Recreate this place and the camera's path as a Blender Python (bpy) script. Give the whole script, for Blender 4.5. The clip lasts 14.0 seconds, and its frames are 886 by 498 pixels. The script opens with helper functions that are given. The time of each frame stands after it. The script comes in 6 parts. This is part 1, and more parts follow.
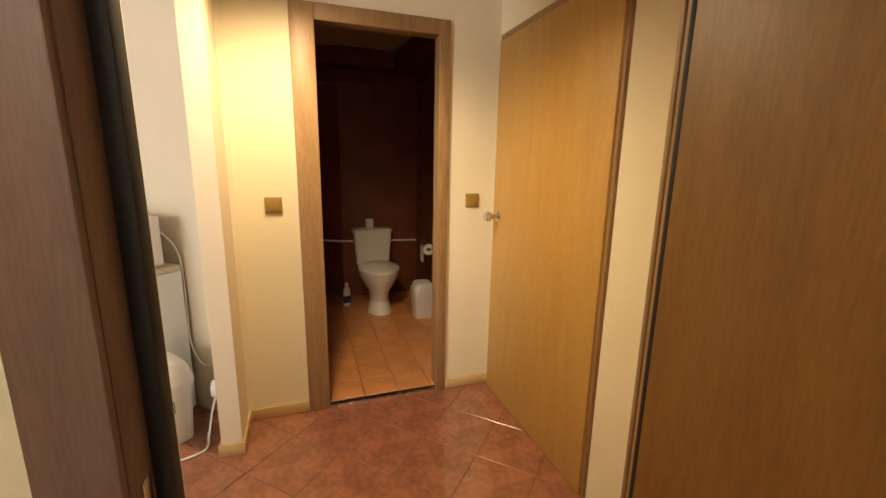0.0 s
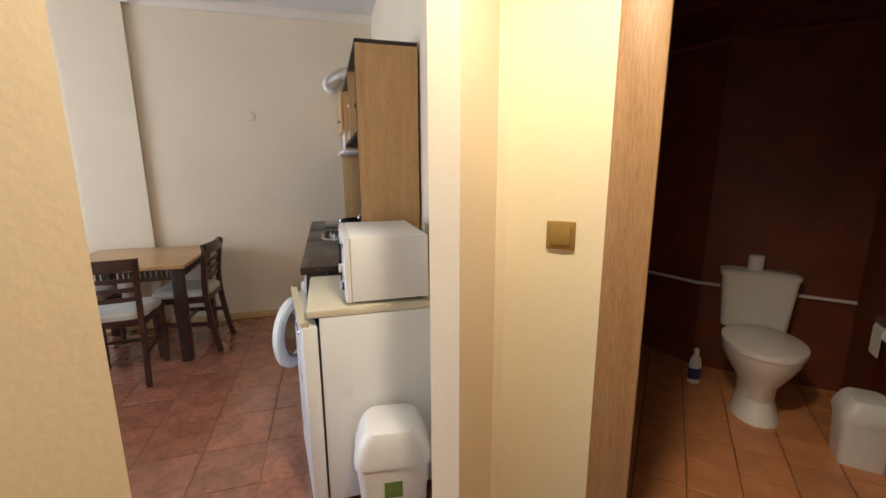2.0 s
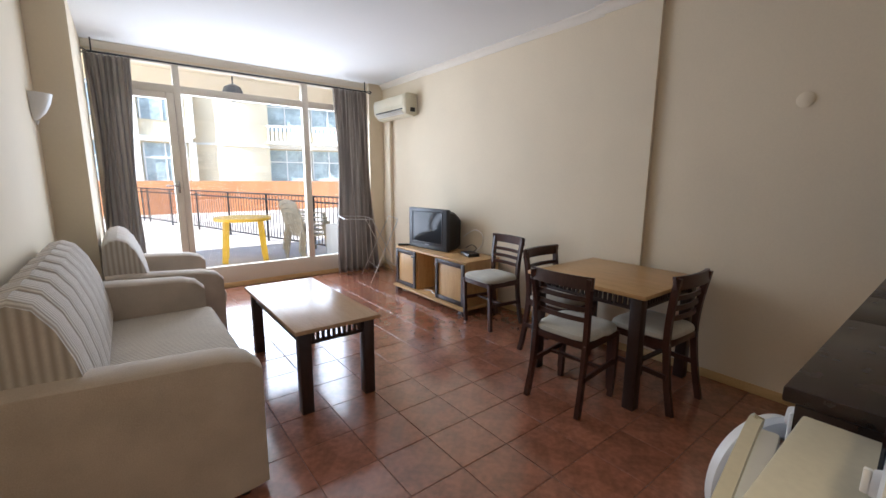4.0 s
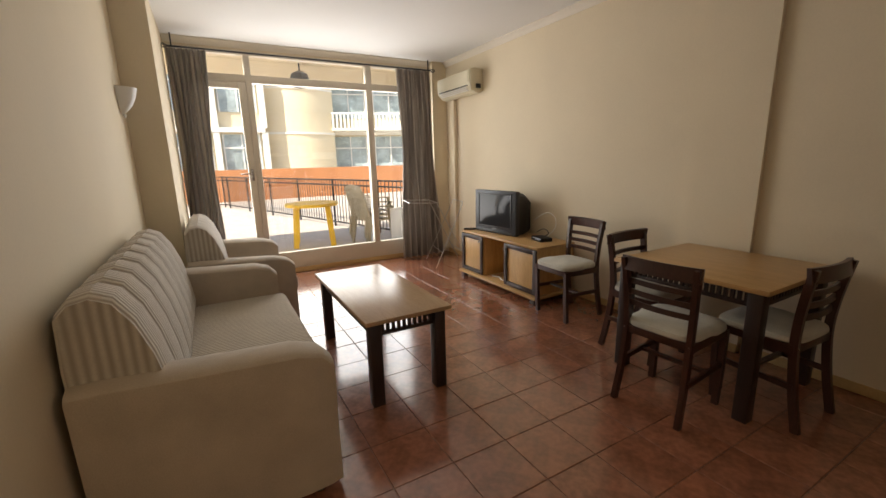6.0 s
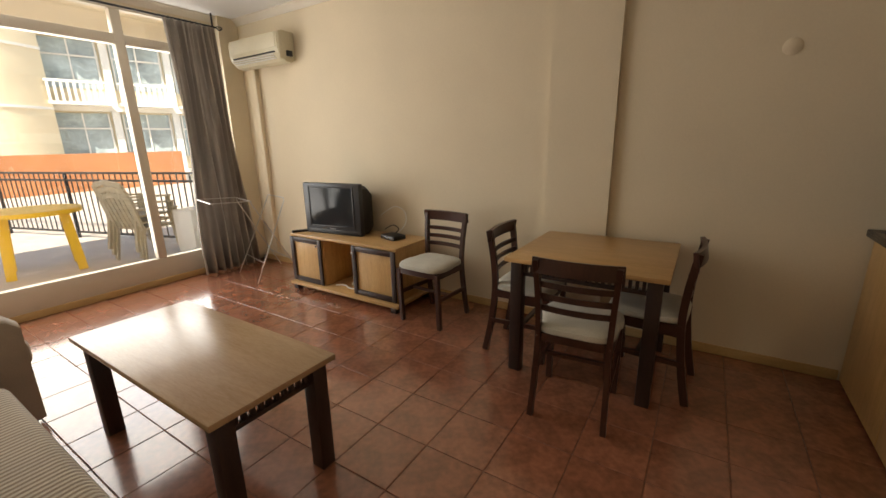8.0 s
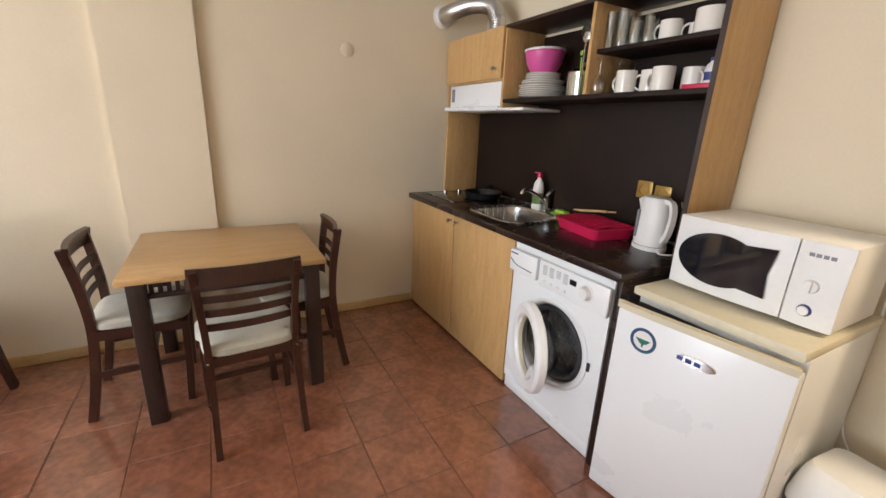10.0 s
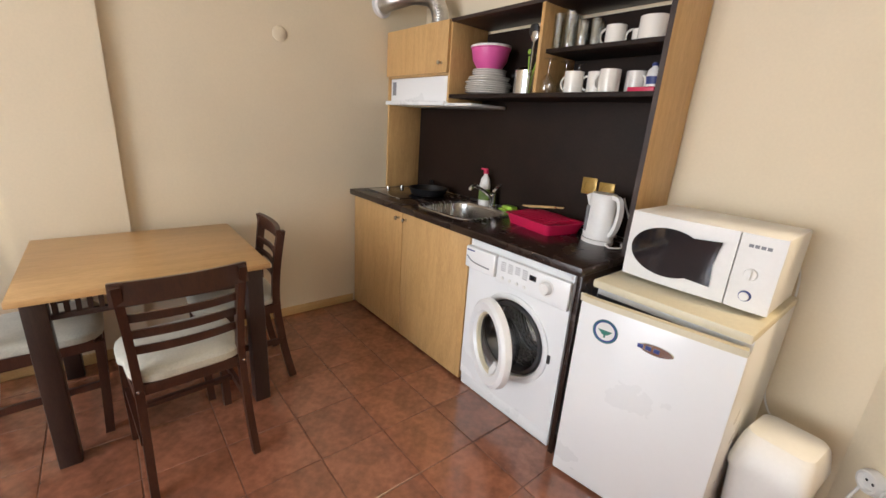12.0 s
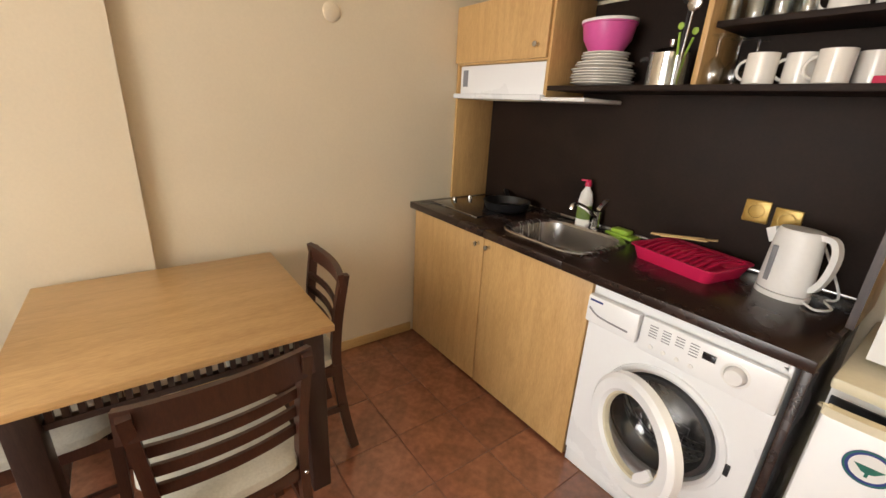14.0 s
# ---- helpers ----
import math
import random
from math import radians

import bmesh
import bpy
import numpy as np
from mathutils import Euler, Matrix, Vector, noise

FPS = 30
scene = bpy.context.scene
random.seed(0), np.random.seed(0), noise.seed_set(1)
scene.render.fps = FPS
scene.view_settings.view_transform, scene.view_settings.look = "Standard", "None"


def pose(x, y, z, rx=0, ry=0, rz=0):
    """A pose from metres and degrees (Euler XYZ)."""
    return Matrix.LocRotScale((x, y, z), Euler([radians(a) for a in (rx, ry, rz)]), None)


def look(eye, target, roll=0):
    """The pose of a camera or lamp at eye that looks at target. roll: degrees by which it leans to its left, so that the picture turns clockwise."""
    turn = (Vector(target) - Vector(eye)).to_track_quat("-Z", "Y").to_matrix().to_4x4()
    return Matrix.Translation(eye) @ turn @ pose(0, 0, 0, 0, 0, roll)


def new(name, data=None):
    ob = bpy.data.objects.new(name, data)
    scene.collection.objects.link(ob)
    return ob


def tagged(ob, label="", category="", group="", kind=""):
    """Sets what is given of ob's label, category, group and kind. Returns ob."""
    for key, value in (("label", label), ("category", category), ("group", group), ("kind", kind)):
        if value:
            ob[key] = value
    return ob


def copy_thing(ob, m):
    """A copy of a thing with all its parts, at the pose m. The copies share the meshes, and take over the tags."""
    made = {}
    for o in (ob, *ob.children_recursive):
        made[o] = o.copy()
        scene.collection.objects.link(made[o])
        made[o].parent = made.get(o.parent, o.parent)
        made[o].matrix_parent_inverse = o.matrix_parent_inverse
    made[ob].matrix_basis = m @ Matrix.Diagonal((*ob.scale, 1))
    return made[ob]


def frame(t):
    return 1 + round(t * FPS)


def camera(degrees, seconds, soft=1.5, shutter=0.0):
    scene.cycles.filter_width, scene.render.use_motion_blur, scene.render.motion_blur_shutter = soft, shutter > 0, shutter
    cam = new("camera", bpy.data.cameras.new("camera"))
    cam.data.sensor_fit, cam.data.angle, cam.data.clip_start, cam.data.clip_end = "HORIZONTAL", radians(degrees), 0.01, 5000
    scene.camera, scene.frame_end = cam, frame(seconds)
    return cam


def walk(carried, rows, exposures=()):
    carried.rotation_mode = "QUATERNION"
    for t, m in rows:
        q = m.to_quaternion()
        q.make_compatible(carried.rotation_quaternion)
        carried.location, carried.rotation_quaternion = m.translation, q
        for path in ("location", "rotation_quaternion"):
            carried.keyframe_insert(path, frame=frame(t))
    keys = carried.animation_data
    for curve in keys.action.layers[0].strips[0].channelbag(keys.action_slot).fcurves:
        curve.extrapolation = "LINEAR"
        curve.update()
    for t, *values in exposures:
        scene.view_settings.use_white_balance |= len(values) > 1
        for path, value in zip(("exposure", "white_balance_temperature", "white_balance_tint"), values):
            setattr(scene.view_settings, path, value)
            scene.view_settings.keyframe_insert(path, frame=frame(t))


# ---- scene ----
cam = camera(94.8, 14.0)
PATH = [
    (0, (0.916, 1.022, 1.378), (0.055, 2.78, 0.969), 1.0),
    (0.4, (0.848, 1.228, 1.366), (-0.212, 2.873, 0.949), 1.0),
    (0.8, (0.734, 1.4, 1.369), (-0.542, 2.88, 0.943), 0.9),
    (1.3, (0.565, 1.566, 1.356), (-0.986, 2.755, 0.927), 0.6),
    (1.8, (0.36, 1.78, 1.356), (-1.453, 2.525, 0.958), 0.0),
    (2.2, (0.18, 1.86, 1.338), (-1.761, 2.174, 0.971), -0.3),
    (2.5, (0.0, 1.885, 1.337), (-1.974, 1.826, 1.006), 0.2),
    (3, (-0.287, 1.933, 1.336), (-2.12, 1.193, 1.029), 0.4),
    (3.5, (-0.483, 1.906, 1.354), (-2.017, 0.66, 1.044), 0.6),
    (4, (-0.595, 1.901, 1.349), (-1.802, 0.344, 1.009), 0.4),
    (4.2, (-0.617, 1.899, 1.347), (-1.714, 0.264, 0.997), -0.1),
    (6.3, (-0.647, 1.606, 1.334), (-1.602, -0.098, 0.905), -1.4),
    (6.5, (-0.673, 1.537, 1.328), (-1.661, -0.146, 0.89), -1.2),
    (7, (-0.757, 1.345, 1.336), (-1.828, -0.279, 0.871), -0.9),
    (7.5, (-0.782, 1.147, 1.324), (-2.052, -0.319, 0.836), -0.8),
    (8, (-0.741, 0.95, 1.355), (-2.369, -0.095, 0.846), -1.1),
    (8.5, (-0.786, 0.729, 1.326), (-2.663, 0.255, 0.826), -0.8),
    (9, (-0.868, 0.612, 1.333), (-2.805, 0.719, 0.847), -0.0),
    (9.2, (-0.882, 0.583, 1.363), (-2.79, 0.898, 0.852), 0.5),
    (11.3, (-0.855, 0.301, 1.353), (-2.265, 1.593, 0.768), 3.9),
    (11.5, (-0.876, 0.312, 1.354), (-2.305, 1.584, 0.773), 4.0),
    (12, (-1.002, 0.354, 1.358), (-2.463, 1.589, 0.775), 4.0),
    (12.5, (-1.194, 0.452, 1.369), (-2.661, 1.665, 0.756), 3.7),
    (13, (-1.352, 0.466, 1.405), (-2.814, 1.679, 0.778), 3.5),
    (13.5, (-1.505, 0.407, 1.443), (-2.973, 1.598, 0.789), 3.2),
    (14, (-1.643, 0.432, 1.419), (-3.149, 1.57, 0.758), 3.1),
]
EXPOSURES = [(0, 2.65, 6700, 10), (1.0, 2.45, 6400, 10), (1.5, 2.5, 6000, 10), (2.4, 2.4, 5200, 10), (3.0, 2.0, 5400, 10), (3.5, 1.9, 5600, 10), (4.2, 1.55, 5400, 10), (6.5, 1.05, 7100, 10),
             (7.5, 0.80, 7000, 10), (8.0, 1.25, 7200, 10), (8.5, 1.98, 7600, 10), (9.0, 2.42, 6500, 10), (11.3, 2.55, 5900, 10), (12.5, 2.65, 6300, 10), (14.0, 2.68, 6800, 10)]
walk(cam, [(t, look(eye, target, roll)) for t, eye, target, roll in PATH], EXPOSURES)

# ---- world, sun and lamps ----
SUN_ELEV, SUN_AZ = 46.0, 64.0
world = bpy.data.worlds.new("sky_world")
scene.world = world
world.use_nodes = True
wn = world.node_tree
sky = wn.nodes.new("ShaderNodeTexSky")
sky.sky_type, sky.sun_disc = "NISHITA", False
sky.sun_elevation, sky.sun_rotation = radians(SUN_ELEV), radians(SUN_AZ)
wn.links.new(sky.outputs["Color"], wn.nodes["Background"].inputs["Color"])
wn.nodes["Background"].inputs["Strength"].default_value = 0.12
sun_data = bpy.data.lights.new("sun", "SUN")
sun_data.energy, sun_data.angle, sun_data.color = 4.2, radians(0.55), (1.0, 0.95, 0.86)
sun = new("sun", sun_data)
sa, se = radians(SUN_AZ), radians(SUN_ELEV)
sun_way = Vector((math.sin(sa) * math.cos(se), math.cos(sa) * math.cos(se), math.sin(se)))
sun.matrix_world = look(tuple(sun_way * 60), (0, 0, 0))

# skylight through the glazed wall
window_data = bpy.data.lights.new("window_skylight", "AREA")
window_data.shape, window_data.size, window_data.size_y = "RECTANGLE", 2.9, 2.15
window_data.energy, window_data.color = 40.0, (0.93, 0.96, 1.0)
window_lamp = new("window_skylight", window_data)
window_lamp.matrix_world = look((-1.92, -3.69, 1.38), (-1.92, 0.0, 1.38))

hall_data = bpy.data.lights.new("hall_lamp_light", "SPOT")
hall_data.spot_size, hall_data.spot_blend, hall_data.shadow_soft_size = radians(148), 0.85, 0.07
hall_data.energy, hall_data.color = 18.0, (1.0, 0.76, 0.45)
hall_lamp = new("hall_lamp_light", hall_data)
hall_lamp.matrix_world = look((-0.247, 2.157, 2.27), (-0.24, 2.16, 0.0))
lobby_data = bpy.data.lights.new("lobby_lamp_light", "POINT")
lobby_data.energy, lobby_data.color, lobby_data.shadow_soft_size = 4.4, (1.0, 0.86, 0.68), 0.1
lobby_lamp = new("lobby_lamp_light", lobby_data)
lobby_lamp.location = (1.27, 0.0, 2.30)


# ---- materials ----
def mat(name, base, rough=0.6, var=0.12, scale=6.0, grain=60.0, bump=0.05, metal=0.0, spec=0.5, stretch=(1, 1, 1), second=None, per_object=0.0, dirt=0.0, coat=0.0, sheen=0.0, trans=0.0, rv=0.08):
    m = bpy.data.materials.new(name)
    m.use_nodes = True
    nt = m.node_tree
    p = nt.nodes["Principled BSDF"]
    p.inputs["Roughness"].default_value = rough
    p.inputs["Metallic"].default_value = metal
    p.inputs["Specular IOR Level"].default_value = spec
    p.inputs["Coat Weight"].default_value = coat
    p.inputs["Coat Roughness"].default_value = 0.6 * rough
    p.inputs["Sheen Weight"].default_value = sheen
    p.inputs["Transmission Weight"].default_value = trans
    tc = nt.nodes.new("ShaderNodeTexCoord")
    mp = nt.nodes.new("ShaderNodeMapping")
    mp.inputs["Scale"].default_value = stretch
    nt.links.new(tc.outputs["Object"], mp.inputs["Vector"])
    n1 = nt.nodes.new("ShaderNodeTexNoise")
    n1.inputs["Scale"].default_value, n1.inputs["Detail"].default_value = scale, 5
    n2 = nt.nodes.new("ShaderNodeTexNoise")
    n2.inputs["Scale"].default_value, n2.inputs["Detail"].default_value = grain, 4
    for n in (n1, n2):
        nt.links.new(mp.outputs["Vector"], n.inputs["Vector"])
    ramp = nt.nodes.new("ShaderNodeValToRGB")
    b = base
    dark = second or tuple(c * (1 - 2.2 * var) for c in b)
    ramp.color_ramp.elements[0].position, ramp.color_ramp.elements[1].position = 0.3, 0.7
    ramp.color_ramp.elements[0].color = (*[max(c, 0.001) for c in dark], 1)
    ramp.color_ramp.elements[1].color = (*[min(c * (1 + 0.5 * var), 0.95) for c in b], 1)
    add = nt.nodes.new("ShaderNodeMath")
    add.operation = "MULTIPLY_ADD"
    add.inputs[1].default_value = 0.35
    nt.links.new(n2.outputs["Fac"], add.inputs[0])
    scl = nt.nodes.new("ShaderNodeMath")
    scl.operation = "MULTIPLY"
    scl.inputs[1].default_value = 0.65
    nt.links.new(n1.outputs["Fac"], scl.inputs[0])
    nt.links.new(scl.outputs[0], add.inputs[2])
    nt.links.new(add.outputs[0], ramp.inputs["Fac"])
    col = ramp.outputs["Color"]
    if per_object:
        oi = nt.nodes.new("ShaderNodeObjectInfo")
        hs = nt.nodes.new("ShaderNodeHueSaturation")
        mr = nt.nodes.new("ShaderNodeMapRange")
        mr.inputs["To Min"].default_value, mr.inputs["To Max"].default_value = 1 - per_object, 1 + per_object
        nt.links.new(oi.outputs["Random"], mr.inputs["Value"])
        nt.links.new(mr.outputs["Result"], hs.inputs["Value"])
        nt.links.new(col, hs.inputs["Color"])
        col = hs.outputs["Color"]
    nt.links.new(col, p.inputs["Base Color"])
    if bump:
        bp = nt.nodes.new("ShaderNodeBump")
        bp.inputs["Strength"].default_value, bp.inputs["Distance"].default_value = bump, 0.01
        nt.links.new(add.outputs[0], bp.inputs["Height"])
        nt.links.new(bp.outputs["Normal"], p.inputs["Normal"])
    rr = nt.nodes.new("ShaderNodeMapRange")
    rr.inputs["To Min"].default_value, rr.inputs["To Max"].default_value = max(rough - rv, 0.02), min(rough + rv, 1)
    nt.links.new(n1.outputs["Fac"], rr.inputs["Value"])
    nt.links.new(rr.outputs["Result"], p.inputs["Roughness"])
    return m


def wood(name, base, dark, along=(1.0, 9.0, 9.0), rough=0.38, rings=3.0, mottle=0.5):
    """Veneer with long wavy grain and fine pores."""
    m = bpy.data.materials.new(name)
    m.use_nodes = True
    nt = m.node_tree
    p = nt.nodes["Principled BSDF"]
    p.inputs["Roughness"].default_value = rough
    tc, mp = nt.nodes.new("ShaderNodeTexCoord"), nt.nodes.new("ShaderNodeMapping")
    mp.inputs["Scale"].default_value = along
    nt.links.new(tc.outputs["Object"], mp.inputs["Vector"])
    big, pores = nt.nodes.new("ShaderNodeTexNoise"), nt.nodes.new("ShaderNodeTexNoise")
    big.inputs["Scale"].default_value, big.inputs["Detail"].default_value, big.inputs["Distortion"].default_value = rings, 6, 1.2
    pores.inputs["Scale"].default_value, pores.inputs["Detail"].default_value = 34, 3
    for n in (big, pores):
        nt.links.new(mp.outputs["Vector"], n.inputs["Vector"])
    mixv = nt.nodes.new("ShaderNodeMath")
    mixv.operation = "MULTIPLY_ADD"
    mixv.inputs[1].default_value = mottle
    sc = nt.nodes.new("ShaderNodeMath")
    sc.operation = "MULTIPLY"
    sc.inputs[1].default_value = 1 - mottle
    nt.links.new(pores.outputs["Fac"], sc.inputs[0])
    nt.links.new(big.outputs["Fac"], mixv.inputs[0])
    nt.links.new(sc.outputs[0], mixv.inputs[2])
    ramp = nt.nodes.new("ShaderNodeValToRGB")
    ramp.color_ramp.elements[0].position, ramp.color_ramp.elements[1].position = 0.32, 0.62
    ramp.color_ramp.elements[0].color, ramp.color_ramp.elements[1].color = (*dark, 1), (*base, 1)
    nt.links.new(mixv.outputs[0], ramp.inputs["Fac"])
    nt.links.new(ramp.outputs["Color"], p.inputs["Base Color"])
    bp = nt.nodes.new("ShaderNodeBump")
    bp.inputs["Strength"].default_value, bp.inputs["Distance"].default_value = 0.08, 0.004
    nt.links.new(pores.outputs["Fac"], bp.inputs["Height"])
    nt.links.new(bp.outputs["Normal"], p.inputs["Normal"])
    return m


def striped(name, a, b, axis, period, rough=0.9, warp=0.15):
    """Woven fabric with stripes across one axis."""
    m = mat(name, a, rough, 0.1, 9, 160, 0.25, sheen=0.3)
    nt = m.node_tree
    p = nt.nodes["Principled BSDF"]
    tc = nt.nodes.new("ShaderNodeTexCoord")
    w = nt.nodes.new("ShaderNodeTexWave")
    w.wave_type, w.bands_direction = "BANDS", axis
    w.inputs["Scale"].default_value = 0.314 / period
    w.inputs["Distortion"].default_value = warp
    nt.links.new(tc.outputs["Object"], w.inputs["Vector"])
    mix = nt.nodes.new("ShaderNodeMix")
    mix.data_type = "RGBA"
    old = p.inputs["Base Color"].links[0].from_socket
    nt.links.new(w.outputs["Fac"], mix.inputs["Factor"])
    nt.links.new(old, mix.inputs["A"])
    mix.inputs["B"].default_value = (*b, 1)
    nt.links.new(mix.outputs["Result"], p.inputs["Base Color"])
    rib = nt.nodes.new("ShaderNodeBump")
    rib.invert = True
    rib.inputs["Strength"].default_value, rib.inputs["Distance"].default_value = 0.5, 0.004
    nt.links.new(w.outputs["Fac"], rib.inputs["Height"])
    nt.links.new(p.inputs["Normal"].links[0].from_socket, rib.inputs["Normal"])
    nt.links.new(rib.outputs["Normal"], p.inputs["Normal"])
    return m


def glass_mat(name, tint=(1, 1, 1), gloss=0.07):
    m = bpy.data.materials.new(name)
    m.use_nodes = True
    nt = m.node_tree
    out = nt.nodes["Material Output"]
    t, g, mx = nt.nodes.new("ShaderNodeBsdfTransparent"), nt.nodes.new("ShaderNodeBsdfGlossy"), nt.nodes.new("ShaderNodeMixShader")
    t.inputs["Color"].default_value = (*tint, 1)
    g.inputs["Roughness"].default_value = 0.01
    mx.inputs["Fac"].default_value = gloss
    nt.links.new(t.outputs[0], mx.inputs[1])
    nt.links.new(g.outputs[0], mx.inputs[2])
    nt.links.new(mx.outputs[0], out.inputs["Surface"])
    return m


M_WALL = mat("cream_wall_paint", (0.78, 0.675, 0.50), 0.85, 0.035, 1.6, 90, 0.12)
M_HALLWALL = mat("yellow_hall_paint", (0.80, 0.71, 0.50), 0.85, 0.035, 1.6, 90, 0.12)
M_CEIL = mat("white_ceiling_paint", (0.80, 0.79, 0.77), 0.9, 0.02, 1.2, 80, 0.05)
M_CROWN = mat("cream_crown_plaster", (0.78, 0.72, 0.62), 0.8, 0.02, 3, 80, 0.04)
M_TILE = mat("terracotta_tile", (0.34, 0.136, 0.078), 0.20, 0.24, 7.5, 30, 0.06, per_object=0.10, spec=0.6, rv=0.06, coat=0.8)
M_GROUT = mat("brown_grout", (0.22, 0.100, 0.065), 0.85, 0.2, 9, 80, 0.3)
M_WCTILE = mat("orange_bath_tile", (0.62, 0.27, 0.10), 0.35, 0.16, 6, 50, 0.1, per_object=0.08)
M_WCGROUT = mat("dark_bath_grout", (0.26, 0.11, 0.045), 0.9, 0.2, 9, 80, 0.2)
M_WCWALL = mat("dark_red_brown_bath_wall", (0.21, 0.055, 0.022), 0.5, 0.2, 5, 60, 0.12)
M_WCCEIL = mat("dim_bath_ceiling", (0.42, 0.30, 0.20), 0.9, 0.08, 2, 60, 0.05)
M_OAK = wood("oak_veneer", (0.62, 0.39, 0.165), (0.47, 0.275, 0.10), (7, 7, 0.9))
M_OAKTOP = wood("oak_veneer_top", (0.60, 0.375, 0.165), (0.46, 0.27, 0.105), (7, 0.9, 7), 0.30)
M_OAKCT = wood("worn_oak_table_top", (0.50, 0.34, 0.20), (0.40, 0.25, 0.135), (7, 0.9, 7), 0.24)
M_DOORV = wood("honey_door_veneer", (0.52, 0.31, 0.085), (0.44, 0.24, 0.055), (5, 5, 0.7), 0.42)
M_FRAME = wood("oak_door_casing", (0.36, 0.215, 0.095), (0.23, 0.12, 0.045), (10, 10, 0.8), 0.45, 2.4)
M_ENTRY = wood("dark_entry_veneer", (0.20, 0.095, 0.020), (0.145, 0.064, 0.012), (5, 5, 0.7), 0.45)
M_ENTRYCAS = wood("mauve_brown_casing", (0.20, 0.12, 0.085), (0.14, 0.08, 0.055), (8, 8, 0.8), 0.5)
M_WENGE = wood("dark_stained_beech", (0.062, 0.022, 0.013), (0.032, 0.011, 0.007), (9, 9, 1.2), 0.33)
M_BLACKWOOD = wood("black_brown_wood", (0.040, 0.021, 0.016), (0.020, 0.010, 0.008), (9, 9, 1.2), 0.38)
M_COUNTER = mat("dark_brown_worktop", (0.030, 0.016, 0.012), 0.27, 0.2, 8, 90, 0.0, rv=0.02)
M_SPLASH = mat("dark_brown_backboard", (0.023, 0.013, 0.009), 0.6, 0.2, 6, 90, 0.03, spec=0.2)
M_SKIRT = wood("pale_oak_skirting", (0.60, 0.41, 0.19), (0.50, 0.32, 0.13), (2, 2, 9), 0.5)
M_RUBBER = mat("black_rubber", (0.012, 0.009, 0.008), 0.7, 0.2, 10, 80, 0.1)
M_WHITE = mat("white_enamel", (0.82, 0.83, 0.84), 0.28, 0.008, 3, 60, 0.0, rv=0.03, coat=0.2)
M_WHITEPL = mat("white_plastic", (0.80, 0.79, 0.77), 0.4, 0.03, 4, 70, 0.02)
M_YELLOWED = mat("yellowed_plastic", (0.66, 0.60, 0.44), 0.42, 0.06, 4, 70, 0.03)
M_CERAMIC = mat("white_ceramic", (0.80, 0.76, 0.70), 0.12, 0.02, 4, 60, 0.0, coat=0.3)
M_CHROME = mat("chrome", (0.75, 0.75, 0.75), 0.12, 0.05, 8, 80, 0.01, metal=1.0)
M_STEEL = mat("brushed_steel", (0.62, 0.61, 0.60), 0.26, 0.1, 5, 120, 0.03, metal=1.0, stretch=(1, 12, 1))
M_ALU = mat("aluminium_duct", (0.66, 0.65, 0.63), 0.34, 0.1, 8, 90, 0.06, metal=1.0)
M_BRASS = mat("gold_switch_plastic", (0.42, 0.27, 0.07), 0.33, 0.1, 8, 60, 0.02, metal=0.45)
M_PVC = mat("cream_window_pvc", (0.66, 0.59, 0.48), 0.45, 0.03, 4, 70, 0.02)
M_GLASS = glass_mat("window_glass")
M_PORTHOLE = glass_mat("porthole_glass", (0.62, 0.64, 0.66), 0.10)
M_GASKET = mat("grey_rubber_gasket", (0.075, 0.078, 0.085), 0.5, 0.15, 10, 80, 0.08)
M_CLEAR = glass_mat("drinking_glass", (0.93, 0.95, 0.95), 0.16)
M_DARKGLASS = mat("dark_tinted_glass", (0.012, 0.014, 0.018), 0.06, 0.1, 4, 40, 0.0, coat=0.5, rv=0.02)
M_SCREEN = mat("tv_screen_glass", (0.020, 0.024, 0.028), 0.10, 0.05, 4, 40, 0.0, spec=0.3, rv=0.02)
M_BLACKPL = mat("black_plastic", (0.014, 0.013, 0.014), 0.42, 0.15, 6, 120, 0.05)
M_GREYPL = mat("charcoal_plastic", (0.032, 0.036, 0.044), 0.38, 0.12, 6, 120, 0.04)
M_SOFA = mat("taupe_sofa_fabric", (0.50, 0.42, 0.335), 0.95, 0.12, 5, 240, 0.35, sheen=0.35)
M_SEAT = striped("ribbed_seat_fabric", (0.66, 0.58, 0.46), (0.27, 0.215, 0.155), "X", 0.021, warp=0.05)
M_BACKFAB = striped("ribbed_back_fabric", (0.68, 0.62, 0.54), (0.38, 0.325, 0.265), "X", 0.020, warp=0.08)
M_SIDEFAB = striped("ribbed_side_fabric", (0.60, 0.55, 0.48), (0.37, 0.32, 0.265), "Y", 0.03)
M_PADS = mat("pale_seat_pad_fabric", (0.55, 0.53, 0.45), 0.9, 0.14, 7, 140, 0.25, sheen=0.3)
M_CURTAIN = striped("striped_grey_curtain", (0.50, 0.44, 0.37), (0.25, 0.21, 0.175), "X", 0.045, 0.85, 0.6)
nt = M_CURTAIN.node_tree
tr, ms = nt.nodes.new("ShaderNodeBsdfTranslucent"), nt.nodes.new("ShaderNodeMixShader")
tr.inputs["Color"].default_value, ms.inputs["Fac"].default_value = (0.42, 0.39, 0.36, 1), 0.35
nt.links.new(nt.nodes["Principled BSDF"].outputs[0], ms.inputs[1])
nt.links.new(tr.outputs[0], ms.inputs[2])
nt.links.new(ms.outputs[0], nt.nodes["Material Output"].inputs["Surface"])
